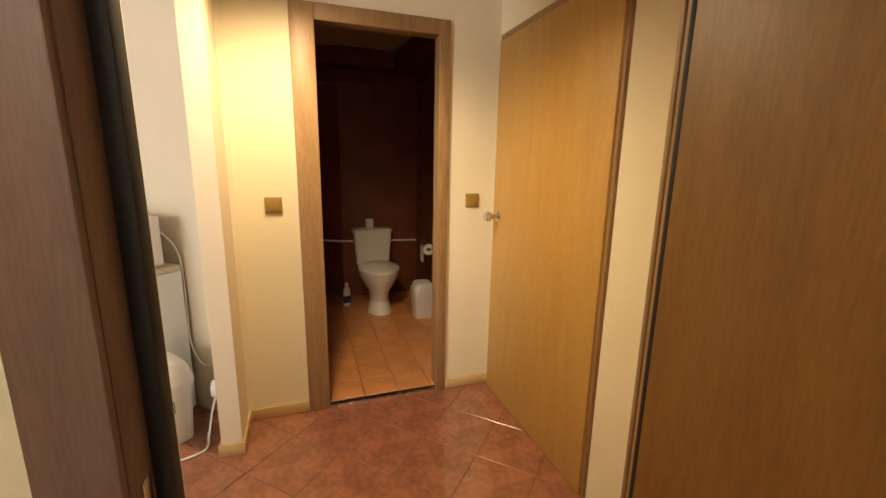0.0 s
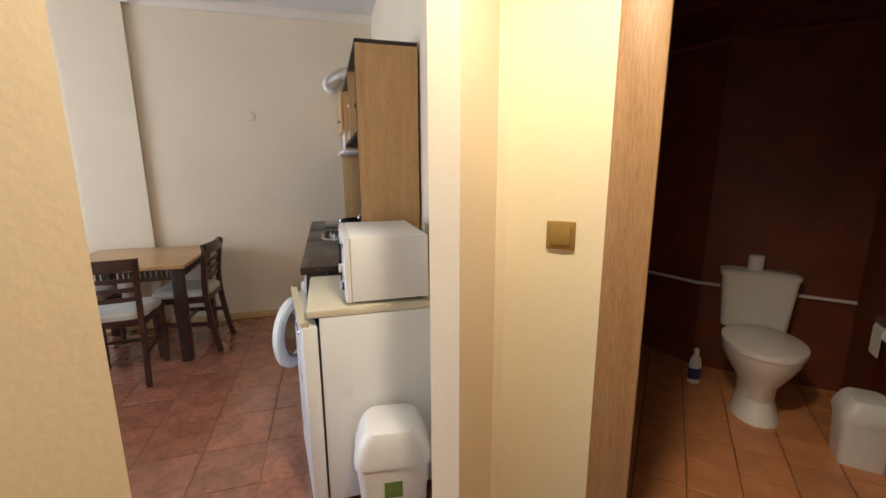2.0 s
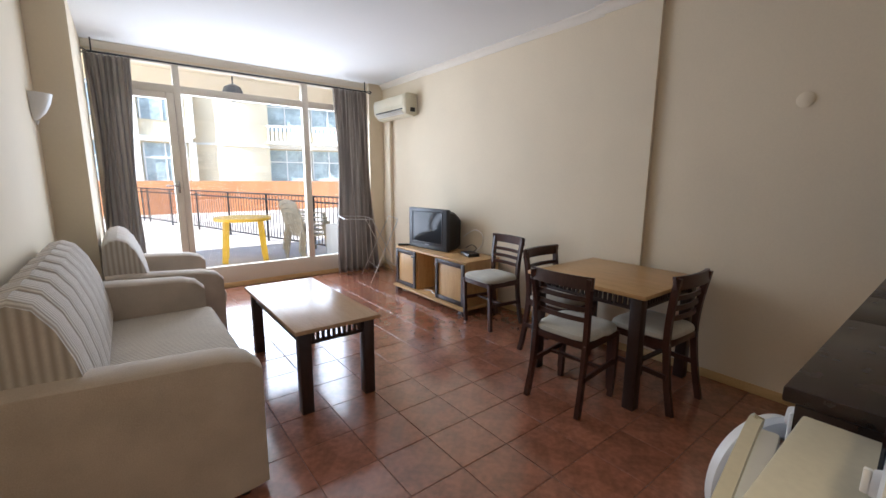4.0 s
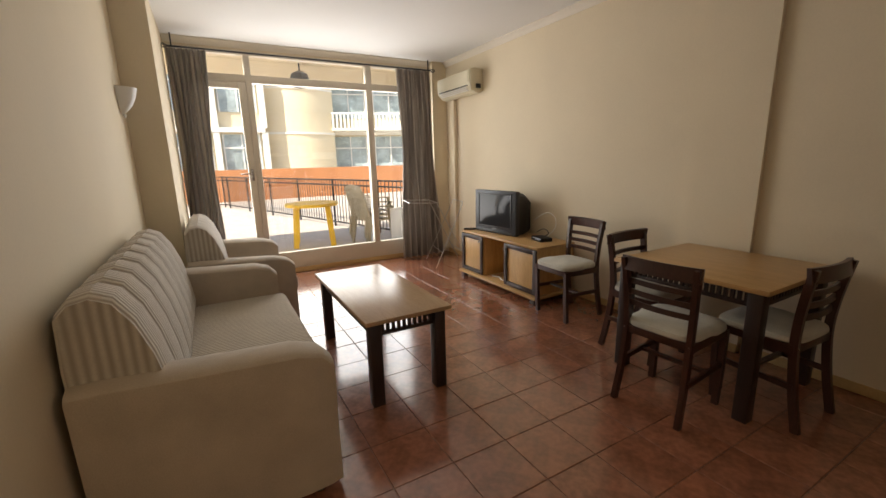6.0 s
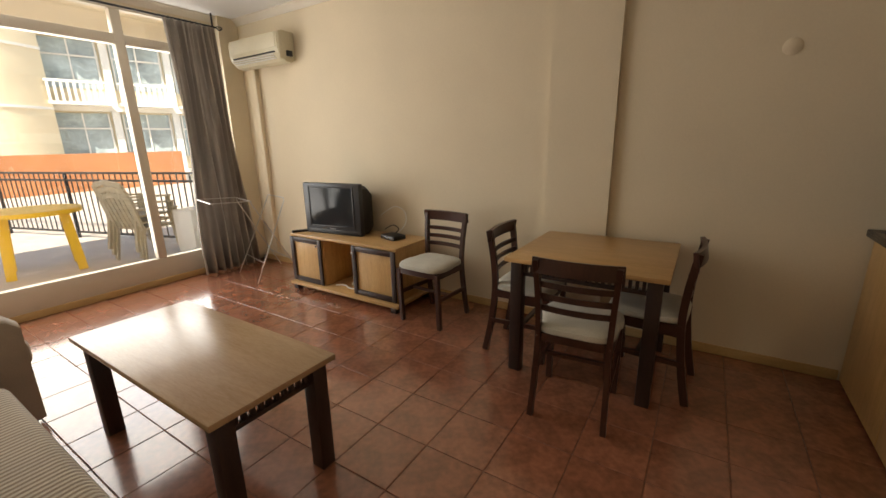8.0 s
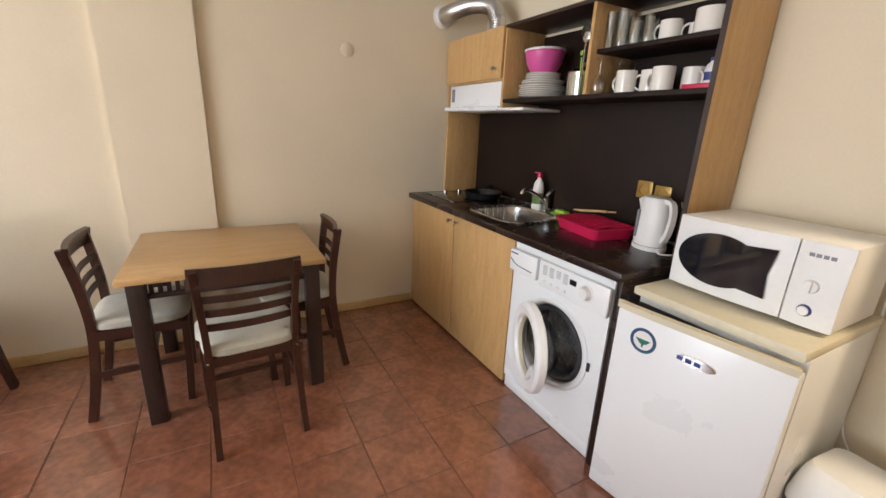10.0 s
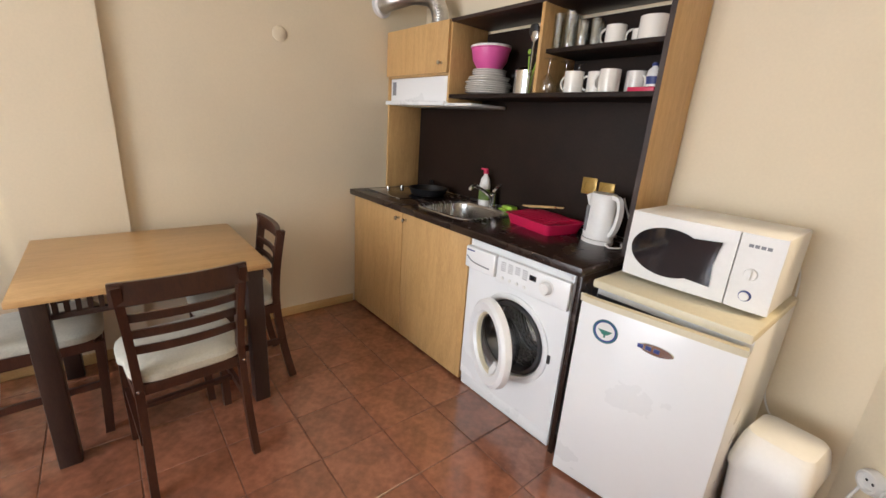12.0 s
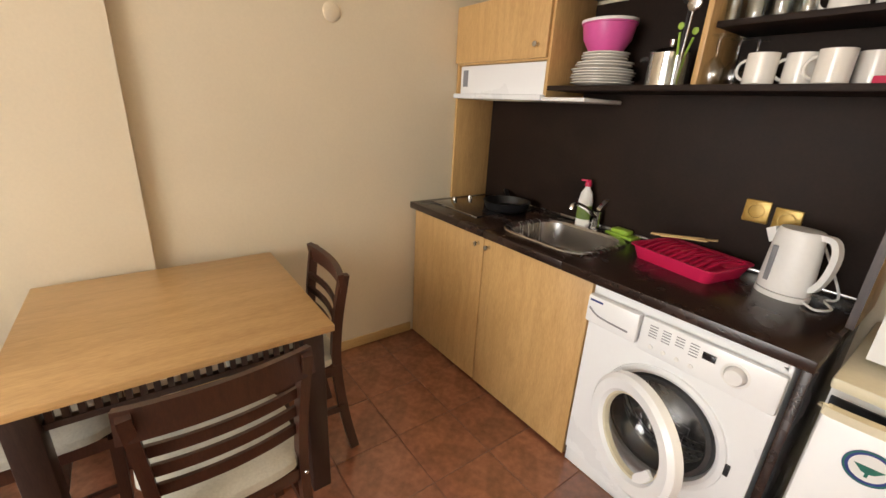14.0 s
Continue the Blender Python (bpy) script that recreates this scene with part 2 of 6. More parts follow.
M_PINK = mat("pink_plastic", (0.66, 0.10, 0.34), 0.35, 0.05, 4, 60, 0.02)
M_RED = mat("crimson_plastic", (0.62, 0.016, 0.085), 0.35, 0.06, 4, 60, 0.02)
M_LIME = mat("lime_plastic", (0.33, 0.52, 0.06), 0.4, 0.05, 4, 60, 0.02)
M_GREENLABEL = mat("green_label_paper", (0.16, 0.24, 0.05), 0.6, 0.2, 20, 120, 0.02)
M_BLUEINK = mat("blue_print", (0.03, 0.05, 0.22), 0.4, 0.1, 10, 80, 0.0)
M_GREENINK = mat("green_print", (0.02, 0.16, 0.12), 0.4, 0.1, 10, 80, 0.0)
M_GREYINK = mat("grey_print", (0.24, 0.24, 0.26), 0.5, 0.1, 10, 80, 0.0)
M_BLACKPAN = mat("black_cast_pan", (0.010, 0.010, 0.011), 0.38, 0.2, 6, 100, 0.08)
M_YELLOWPL = mat("yellow_garden_plastic", (0.86, 0.52, 0.02), 0.4, 0.05, 4, 60, 0.02)
M_BEIGEPL = mat("beige_garden_plastic", (0.44, 0.38, 0.27), 0.45, 0.05, 4, 60, 0.02)
M_IRON = mat("black_painted_iron", (0.016, 0.016, 0.018), 0.45, 0.2, 8, 90, 0.08)
M_TERRACE = mat("pale_terrace_tile", (0.62, 0.54, 0.45), 0.7, 0.1, 3, 50, 0.05)
M_FACADE = mat("cream_render", (0.78, 0.67, 0.46), 0.9, 0.06, 0.8, 30, 0.1)
M_FACADE2 = mat("pale_render", (0.80, 0.78, 0.72), 0.9, 0.05, 0.8, 30, 0.1)
M_ORANGE = mat("orange_terrace_wall", (0.52, 0.22, 0.09), 0.9, 0.1, 1.2, 30, 0.1)
# pale pane colour stands in for the sky reflected in distant windows
M_FARGLASS = mat("far_glass_pale_reflection", (0.46, 0.54, 0.54), 0.2, 0.3, 1.1, 6, 0.0)
M_PAPER = mat("white_paper_roll", (0.80, 0.78, 0.74), 0.9, 0.04, 8, 90, 0.1)
M_STRAW = mat("straw_coloured_wood", (0.60, 0.40, 0.17), 0.7, 0.12, 12, 90, 0.1)


# ---- mesh helpers ----
def box(bm, x0, y0, z0, x1, y1, z1, bev=0.0, m=None, seg=2):
    r = bmesh.ops.create_cube(bm, size=1.0)
    vs = r["verts"]
    c = Matrix.Translation(((x0 + x1) / 2, (y0 + y1) / 2, (z0 + z1) / 2)) @ Matrix.Diagonal((abs(x1 - x0), abs(y1 - y0), abs(z1 - z0), 1))
    bmesh.ops.transform(bm, matrix=c, verts=vs)
    if bev:
        es = list({e for v in vs for e in v.link_edges})
        out = bmesh.ops.bevel(bm, geom=es, offset=bev, segments=seg, affect="EDGES", profile=0.5)
        vs = list({v for f in out["faces"] for v in f.verts} | {v for v in vs if v.is_valid})
    if m is not None:
        bmesh.ops.transform(bm, matrix=m, verts=vs)
    return bm


def cyl(bm, r0, r1, h, m=None, n=20):
    r = bmesh.ops.create_cone(bm, cap_ends=True, segments=n, radius1=r0, radius2=r1, depth=h)
    bmesh.ops.translate(bm, vec=(0, 0, h / 2), verts=r["verts"])
    if m is not None:
        bmesh.ops.transform(bm, matrix=m, verts=r["verts"])
    return bm


def lathe(bm, prof, m=None, n=28, sx=1.0, sy=1.0):
    """A turned body: prof is a list of (radius, z)."""
    rings = []
    for r, z in prof:
        if r < 1e-5:
            rings.append([bm.verts.new((0, 0, z))])
        else:
            rings.append([bm.verts.new((sx * r * math.cos(2 * math.pi * k / n), sy * r * math.sin(2 * math.pi * k / n), z)) for k in range(n)])
    for a, b in zip(rings, rings[1:]):
        for k in range(n):
            q = [a[k % len(a)], a[(k + 1) % len(a)], b[(k + 1) % len(b)], b[k % len(b)]]
            q = list(dict.fromkeys(q))
            if len(q) > 2:
                bm.faces.new(q)
    if m is not None:
        bmesh.ops.transform(bm, matrix=m, verts=[v for r in rings for v in r])
    return bm


def tube(bm, pts, r, n=8, m=None, rz=None):
    """A round bar along points."""
    pts = [Vector(p) for p in pts]
    rings = []
    up = None
    for i, p in enumerate(pts):
        d = (pts[min(i + 1, len(pts) - 1)] - pts[max(i - 1, 0)]).normalized()
        if up is None:
            up = d.orthogonal().normalized()
        up = (up - d * up.dot(d)).normalized()
        s = d.cross(up)
        rings.append([bm.verts.new(p + r * (math.cos(2 * math.pi * k / n) * up + math.sin(2 * math.pi * k / n) * s)) for k in range(n)])
    for a, b in zip(rings, rings[1:]):
        for k in range(n):
            bm.faces.new((a[k], a[(k + 1) % n], b[(k + 1) % n], b[k]))
    bm.faces.new(rings[0][::-1])
    bm.faces.new(rings[-1])
    if m is not None:
        bmesh.ops.transform(bm, matrix=m, verts=[v for q in rings for v in q])
    return bm


def bar(bm, pts, w, d, side=(1, 0, 0), m=None):
    """A flat bar along points: w along side, d across it."""
    pts = [Vector(p) for p in pts]
    side = Vector(side).normalized()
    rings = []
    for i, p in enumerate(pts):
        t = (pts[min(i + 1, len(pts) - 1)] - pts[max(i - 1, 0)]).normalized()
        s = (side - t * side.dot(t)).normalized()
        u = t.cross(s)
        rings.append([bm.verts.new(p + a * w / 2 * s + b * d / 2 * u) for a, b in ((-1, -1), (1, -1), (1, 1), (-1, 1))])
    for a, b in zip(rings, rings[1:]):
        for k in range(4):
            bm.faces.new((a[k], a[(k + 1) % 4], b[(k + 1) % 4], b[k]))
    bm.faces.new(rings[0][::-1])
    bm.faces.new(rings[-1])
    if m is not None:
        bmesh.ops.transform(bm, matrix=m, verts=[v for q in rings for v in q])
    return bm


def prism(bm, outline, z0, z1, m=None):
    """An upright prism over a plan outline."""
    lo = [bm.verts.new((x, y, z0)) for x, y in outline]
    hi = [bm.verts.new((x, y, z1)) for x, y in outline]
    n = len(outline)
    bm.faces.new(lo[::-1])
    bm.faces.new(hi)
    for k in range(n):
        bm.faces.new((lo[k], lo[(k + 1) % n], hi[(k + 1) % n], hi[k]))
    if m is not None:
        bmesh.ops.transform(bm, matrix=m, verts=lo + hi)
    return bm


def rounded_rect(hx, hy, r, n=6):
    out = []
    for sx, sy, a0 in ((1, 1, 0), (-1, 1, 90), (-1, -1, 180), (1, -1, 270)):
        for k in range(n + 1):
            a = radians(a0 + 90 * k / n)
            out.append((sx * (hx - r) + r * math.cos(a), sy * (hy - r) + r * math.sin(a)))
    return out


def loft(bm, rings, cap0=False, cap1=True, m=None):
    rs = [[bm.verts.new(p) for p in ring] for ring in rings]
    for a, b in zip(rs, rs[1:]):
        for k in range(len(a)):
            bm.faces.new((a[k], a[(k + 1) % len(a)], b[(k + 1) % len(a)], b[k]))
    if cap0:
        bm.faces.new(rs[0][::-1])
    if cap1:
        bm.faces.new(rs[-1])
    if m is not None:
        bmesh.ops.transform(bm, matrix=m, verts=[v for r in rs for v in r])
    return bm


def rr_ring(hx, hy, r, z, n=6):
    return [(x, y, z) for x, y in rounded_rect(hx, hy, r, n)]


def smooth_curve(pts, n=6):
    """Catmull-Rom through points."""
    P = [Vector(p) for p in pts]
    P = [P[0]] + P + [P[-1]]
    out = []
    for i in range(1, len(P) - 2):
        for k in range(n):
            t = k / n
            a, b, c, d = P[i - 1], P[i], P[i + 1], P[i + 2]
            out.append(0.5 * ((2 * b) + (c - a) * t + (2 * a - 5 * b + 4 * c - d) * t * t + (3 * b - a - 3 * c + d) * t ** 3))
    out.append(P[-2])
    return out


def mesh_of(bm, name, material, smooth=True):
    bmesh.ops.recalc_face_normals(bm, faces=bm.faces)
    me = bpy.data.meshes.new(name)
    bm.to_mesh(me)
    bm.free()
    me.materials.append(material)
    if smooth:
        me.shade_smooth()
        me.set_sharp_from_angle(angle=radians(32))
    return me


def part(name, bm, material, parent=None, label=""):
    ob = new(name, mesh_of(bm, name, material))
    ob.parent = parent
    return tagged(ob, label)


def B(*a, **k):
    return box(bmesh.new(), *a, **k)


def thing(name, m, label, category, group=""):
    ob = new(name)
    ob.empty_display_size = 0.1
    ob.matrix_basis = m
    return tagged(ob, label, category, group)


def structure(name, bm, material, label, category="wall"):
    return tagged(part(name, bm, material), label, category, kind="structure")


def write(text, size, m, material, parent, name="lettering", depth=0.0006, squeeze=1.0):
    cu = bpy.data.curves.new(name, "FONT")
    cu.body, cu.size, cu.extrude, cu.align_x, cu.align_y = text, size, depth, "CENTER", "CENTER"
    tmp = bpy.data.objects.new(name, cu)
    scene.collection.objects.link(tmp)
    me = bpy.data.meshes.new_from_object(tmp.evaluated_get(bpy.context.evaluated_depsgraph_get()))
    bpy.data.objects.remove(tmp)
    me.materials.clear()
    me.materials.append(material)
    ob = new(name, me)
    ob.parent = parent
    ob.matrix_basis = m @ Matrix.Diagonal((squeeze, 1, 1, 1))
    return ob


# ---- the plan: living room along x and y; hall and toilet turned by 45 degrees ----
XW, XS, YK, YG = -3.67, -0.155, 2.30, -3.62   # television wall, sofa wall, kitchen wall, window wall
CEIL, HALLCEIL = 2.66, 2.32
H = pose(0, 0, 0, 0, 0, 45)                  # hall axes: u to the right, v ahead
UL, UR, VT, VE = 1.000, 2.440, 2.273, 0.72   # hall: left wall, right wall, toilet wall, entry wall


def hall_xy(u, v):
    return ((u - v) / math.sqrt(2), (u + v) / math.sqrt(2))


# ---- structure ----
corner = hall_xy(UL, 1.272)
stub_a, stub_b = hall_xy(0.944, 2.007), hall_xy(1.034, 2.007)
bm = bmesh.new()
prism(bm, [(-4.0, -3.7), (-0.1, -3.7), (-0.1, 1.2), (1.2, 0.0), (3.0, 1.6), (0.6, 4.2), (-0.2, 3.4), (-0.9, 2.6), (-4.0, 2.6)], -0.16, -0.0035)
floor = structure("floor", bm, M_GROUT, "terracotta tiled floor with dark grout joints", "floor")

structure("wall_west", B(XW - 0.2, YG - 0.14, -0.1, XW, YK + 0.2, CEIL + 0.1), M_WALL, "plain cream painted wall behind television and table")
structure("wall_north", B(XW, YK, -0.1, -0.86, YK + 0.09, CEIL + 0.1), M_WALL, "plain cream painted wall behind kitchen units")
structure("wall_pier_west", B(XW, -0.02, 0, -3.635, 0.42, CEIL), M_WALL, "shallow cream painted pier on wall", "pier")
bm = bmesh.new()
prism(bm, [(XS, YG - 0.14), (XS, 1.25), corner, hall_xy(UL, VE), hall_xy(UL - 0.2, VE), (XS + 0.2, 1.2), (XS + 0.2, YG - 0.14)], -0.1, CEIL + 0.1)
structure("wall_east", bm, M_WALL, "cream painted wall behind sofa with angled end")
structure("wall_pier_east", B(-0.388, YG, 0, XS - 0.001, -2.25, CEIL), M_WALL, "cream painted pier beside window", "pier")
bm = bmesh.new()
prism(bm, [stub_a, stub_b, hall_xy(1.034, VT), hall_xy(1.034, VT + 0.02), (-0.965, YK - 0.002)], -0.1, CEIL + 0.1)
structure("wall_stub", bm, M_WALL, "short cream painted partition end between hall and kitchen", "partition")
# window wall: piers and curb round the glazed opening
WX0, WX1 = -3.42, -0.40
structure("wall_south", B(XW, YG - 0.12, 0, WX1 + 0.0, YG + 0.02, 0.055), M_WALL, "low cream curb under glazed window wall", "wall")
structure("wall_south_pier", B(XW, YG - 0.14, 0.056, WX1 - 3.05, YG + 0.10, CEIL), M_WALL, "cream wall strip beside window", "wall")
structure("wall_south_lintel", B(XW, YG - 0.12, 2.576, XS, YG + 0.02, CEIL + 0.1), M_WALL, "cream lintel above window", "wall")
# hall and toilet walls
def hall_wall(name, u0, v0, z0, u1, v1, z1, material, label, cat="wall"):
    ob = structure(name, B(u0, v0, z0, u1, v1, z1), material, label, cat)
    ob.matrix_basis = H
    return ob


hall_wall("wall_toilet_left", 1.0345, VT, -0.1, 1.40, VT + 0.10, 2.7, M_HALLWALL, "warm cream painted hall wall with switch")
hall_wall("wall_toilet_right", 2.10, VT, -0.1, 2.60, VT + 0.10, 2.7, M_HALLWALL, "warm cream painted hall wall beside toilet door")
hall_wall("wall_toilet_header", 1.40, VT, 2.06, 2.10, VT + 0.10, 2.7, M_HALLWALL, "warm cream wall above toilet door")
hall_wall("wall_hall_right_a", UR, 2.245, -0.1, UR + 0.1, VT + 0.1, 2.7, M_HALLWALL, "cream hall wall in corner")
hall_wall("wall_hall_right", UR, 0.2, -0.1, UR + 0.1, 1.275, 2.7, M_HALLWALL, "warm cream painted hall wall")
hall_wall("wall_hall_right_top", UR, 1.275, 2.07, UR + 0.1, 2.245, 2.7, M_HALLWALL, "cream wall above hall door")
hall_wall("wall_entry_left", 0.80, VE - 0.14, -0.1, 1.075, VE, 2.7, M_HALLWALL, "cream wall beside entry door")
hall_wall("wall_entry_right", 2.14, VE - 0.14, -0.1, UR, VE, 2.7, M_HALLWALL, "cream wall beside entry door")
hall_wall("wall_entry_header", 1.075, VE - 0.14, 2.07, 2.14, VE, 2.7, M_HALLWALL, "cream wall above entry door")
hall_wall("wall_lobby_left", 0.55, -1.6, -0.1, 0.65, VE - 0.14, 2.7, M_CEIL, "pale wall of the lobby outside entry")
hall_wall("wall_lobby_right", 2.9, -1.6, -0.1, 3.0, VE - 0.14, 2.7, M_CEIL, "pale wall of the lobby outside entry")
hall_wall("wall_lobby_back", 0.55, -1.7, -0.1, 3.0, -1.6, 2.7, M_CEIL, "pale end wall of the lobby outside entry")
hall_wall("wall_lobby_front", UR, VE - 0.14, -0.1, 3.0, VE - 0.04, 2.7, M_CEIL, "pale wall of the lobby outside entry")
hall_wall("floor_lobby", 0.4, -1.8, -0.16, 3.1, 0.45, -0.004, M_TERRACE, "pale floor of the lobby outside entry", "floor")
hall_wall("ceiling_lobby", 0.4, -1.8, 2.5, 3.1, VE - 0.14, 2.6, M_CEIL, "white lobby ceiling", "ceiling")
hall_wall("ceiling_hall", UL - 0.05, VE, HALLCEIL, UR, VT, HALLCEIL + 0.08, M_CEIL, "white painted hall ceiling", "ceiling")
bm = bmesh.new()
prism(bm, [stub_a, stub_b, corner, (corner[0] - 0.08, corner[1] - 0.08)], HALLCEIL, CEIL + 0.05)
structure("wall_hall_header", bm, M_WALL, "cream header between hall and living room")
bm = bmesh.new()
prism(bm, [(XW - 0.1, YG - 0.1), (XS + 0.1, YG - 0.1), (XS + 0.1, 1.6), (-0.72, 2.14), (-0.9, 2.4), (XW - 0.1, 2.4)], CEIL, CEIL + 0.1)
structure("ceiling", bm, M_CEIL, "white painted ceiling", "ceiling")
# toilet room
hall_wall("floor_toilet", 1.0, VT, -0.1, 2.6, 4.800, 0.0, M_WCGROUT, "orange tiled toilet floor", "floor")
hall_wall("wall_wc_right", 2.49, VT + 0.1, 0, 2.6, 4.350, 2.5, M_WCWALL, "dark red-brown toilet wall")
hall_wall("wall_wc_back", 1.72, 4.235, 0, 2.6, 4.350, 2.5, M_WCWALL, "dark red-brown toilet wall")
bm = bmesh.new()
prism(bm, [(1.72, 4.235), (1.72, 4.350), (0.9, 4.910), (0.9, 4.750)], 0, 2.5)
ob = structure("wall_wc_angled", bm, M_WCWALL, "dark red-brown angled toilet wall")
ob.matrix_basis = H
hall_wall("wall_wc_left", 0.78, VT + 0.36, 0, 0.9, 4.850, 2.5, M_WCWALL, "dark red-brown toilet wall")
hall_wall("wall_wc_inner_a", 0.9, VT + 0.1, 0, 1.40, VT + 0.104, 2.5, M_WCWALL, "dark red-brown toilet wall by the door")
hall_wall("wall_wc_inner_b", 2.10, VT + 0.1, 0, 2.49, VT + 0.104, 2.5, M_WCWALL, "dark red-brown toilet wall by the door")
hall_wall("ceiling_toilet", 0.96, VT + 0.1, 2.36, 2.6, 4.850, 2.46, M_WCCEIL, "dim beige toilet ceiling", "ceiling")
hall_wall("threshold", 1.444, VT - 0.005, 0.0, 2.099, VT + 0.03, 0.012, M_STEEL, "metal threshold strip under toilet door", "threshold")

# added slab and panel, out of view: keep sunlight out of the door gap
hall_wall("light_block_top", UR - 0.02, 1.0, 2.702, UR + 0.25, 2.6, 2.78, M_CEIL, "unseen slab above hall door that blocks sunlight", "ceiling")
hall_wall("light_block_back", UR + 0.103, 1.0, -0.1, UR + 0.2, 2.6, 2.7, M_HALLWALL, "unseen panel behind hall door that blocks light leaks")
# crown moulding
def crown(name, a, b, inward, label):
    a, b, n = Vector((*a, 0)), Vector((*b, 0)), Vector((*inward, 0)).normalized()
    bm = bmesh.new()
    prof = [(0.0, 0.0), (0.0, -0.062), (0.012, -0.062), (0.018, -0.045), (0.042, -0.018), (0.058, -0.012), (0.058, 0.0)]
    r = [[bm.verts.new(p + n * o + Vector((0, 0, CEIL + z))) for o, z in prof] for p in (a, b)]
    for k in range(len(prof)):
        j = (k + 1) % len(prof)
        bm.faces.new((r[0][k], r[0][j], r[1][j], r[1][k]))
    bm.faces.new(r[0])
    bm.faces.new(r[1][::-1])
    return structure(name, bm, M_CROWN, label, "crown moulding")


LBL = "cream plaster crown moulding under ceiling"
crown("trim_crown_west_a", (XW, YG + 0.1), (XW, -0.02), (1, 0), LBL)
crown("trim_crown_pier", (-3.635, -0.075), (-3.635, 0.475), (1, 0), LBL)
crown("trim_crown_pier_n", (-3.67, 0.42), (-3.62, 0.42), (0, 1), LBL)
crown("trim_crown_pier_s", (-3.67, -0.02), (-3.62, -0.02), (0, -1), LBL)
crown("trim_crown_west_b", (XW, 0.42), (XW, YK), (1, 0), LBL)
crown("trim_crown_south", (XW, YG + 0.02), (-0.395, YG + 0.02), (0, 1), LBL)

# skirting boards
def skirt(name, x0, y0, x1, y1, m=None, label="pale oak skirting board along wall"):
    ob = structure(name, B(x0, y0, 0.0, x1, y1, 0.062, 0.004), M_SKIRT, label, "skirting")
    if m is not None:
        ob.matrix_basis = m
    return ob


skirt("baseboard_west_a", XW, YG + 0.1, XW + 0.012, -0.022)
skirt("baseboard_pier", -3.635, -0.02, -3.623, 0.42)
skirt("baseboard_west_b", XW, 0.422, XW + 0.012, 1.72)
skirt("baseboard_south", WX1 - 3.04, YG + 0.02, WX1, YG + 0.032)
skirt("baseboard_toilet_left", 1.047, VT - 0.012, 1.341, VT, H)
skirt("baseboard_toilet_right", 2.144, VT - 0.012, 2.43, VT, H)
skirt("baseboard_stub_side", 1.034, 2.007, 1.046, VT - 0.012, H)
skirt("baseboard_stub_end", 0.931, 1.995, 1.046, 2.006, H)
skirt("baseboard_stub_kitchen", 0.932, 2.007, 0.944, 2.20, H)
skirt("baseboard_hall_left", UL, VE, UL + 0.012, 1.23, H)

# window wall
def window_1():
    w = thing("window_1", pose(0, 0, 0), "cream framed glazed window wall with balcony door", "window")
    tagged(w, kind="structure")
    y0, y1 = YG - 0.045, YG + 0.025
    def fr(nm, x0, z0, x1, z1, d=0.0, bev=0.006):
        return part(nm, B(x0, y0 - d, z0, x1, y1 + d, z1, bev), M_PVC, w)
    fr("frame_rail", WX0 - 0.03, 0.056, WX1, 0.27)
    fr("frame_rail", WX0 - 0.03, 2.535, WX1, 2.575)
    fr("transom", WX0 + 0.03, 2.248, WX1 - 0.06, 2.332)
    fr("frame_post", WX0 - 0.03, 0.271, WX0 + 0.029, 2.534)
    fr("frame_post", WX1 - 0.059, 0.271, WX1, 2.534)
    fr("mullion", -1.187, 0.271, -1.122, 2.534, 0.003)
    fr("mullion", -2.605, 0.271, -2.525, 2.534, 0.003)
    # balcony door sash
    s = part("door_sash", B(-1.119, y0 + 0.01, 0.29, -1.045, y1 + 0.02, 2.245, 0.006), M_PVC, w)
    for z0, z1 in ((0.275, 0.35), (2.18, 2.245)):
        part("sash_rail", B(-1.044, y0 + 0.01, z0, -0.53, y1 + 0.02, z1, 0.006), M_PVC, w)
    part("sash_stile", B(-0.53, y0 + 0.01, 0.275, -0.462, y1 + 0.02, 2.245, 0.006), M_PVC, w)
    bm = B(-1.095, y1 + 0.02, 1.17, -1.065, y1 + 0.03, 1.30, 0.004)
    tube(bm, [(-1.08, y1 + 0.03, 1.25), (-1.08, y1 + 0.065, 1.25), (-1.02, y1 + 0.07, 1.25), (-0.96, y1 + 0.07, 1.248)], 0.009)
    part("door_handle", bm, M_STEEL, w, "grey metal lever handle")
    for x0, x1, z0, z1 in ((WX0 + 0.03, -2.606, 0.271, 2.247), (-2.524, -1.188, 0.271, 2.247), (-1.044, -0.53, 0.35, 2.18), (WX0 + 0.03, -2.606, 2.333, 2.534), (-2.524, -1.188, 2.333, 2.534), (-1.121, -0.46, 2.333, 2.534)):
        p = part("pane", B(x0, YG - 0.014, z0, x1, YG - 0.008, z1), M_GLASS, w, "clear glass pane")
        p.visible_shadow = False
    return w


window_1()


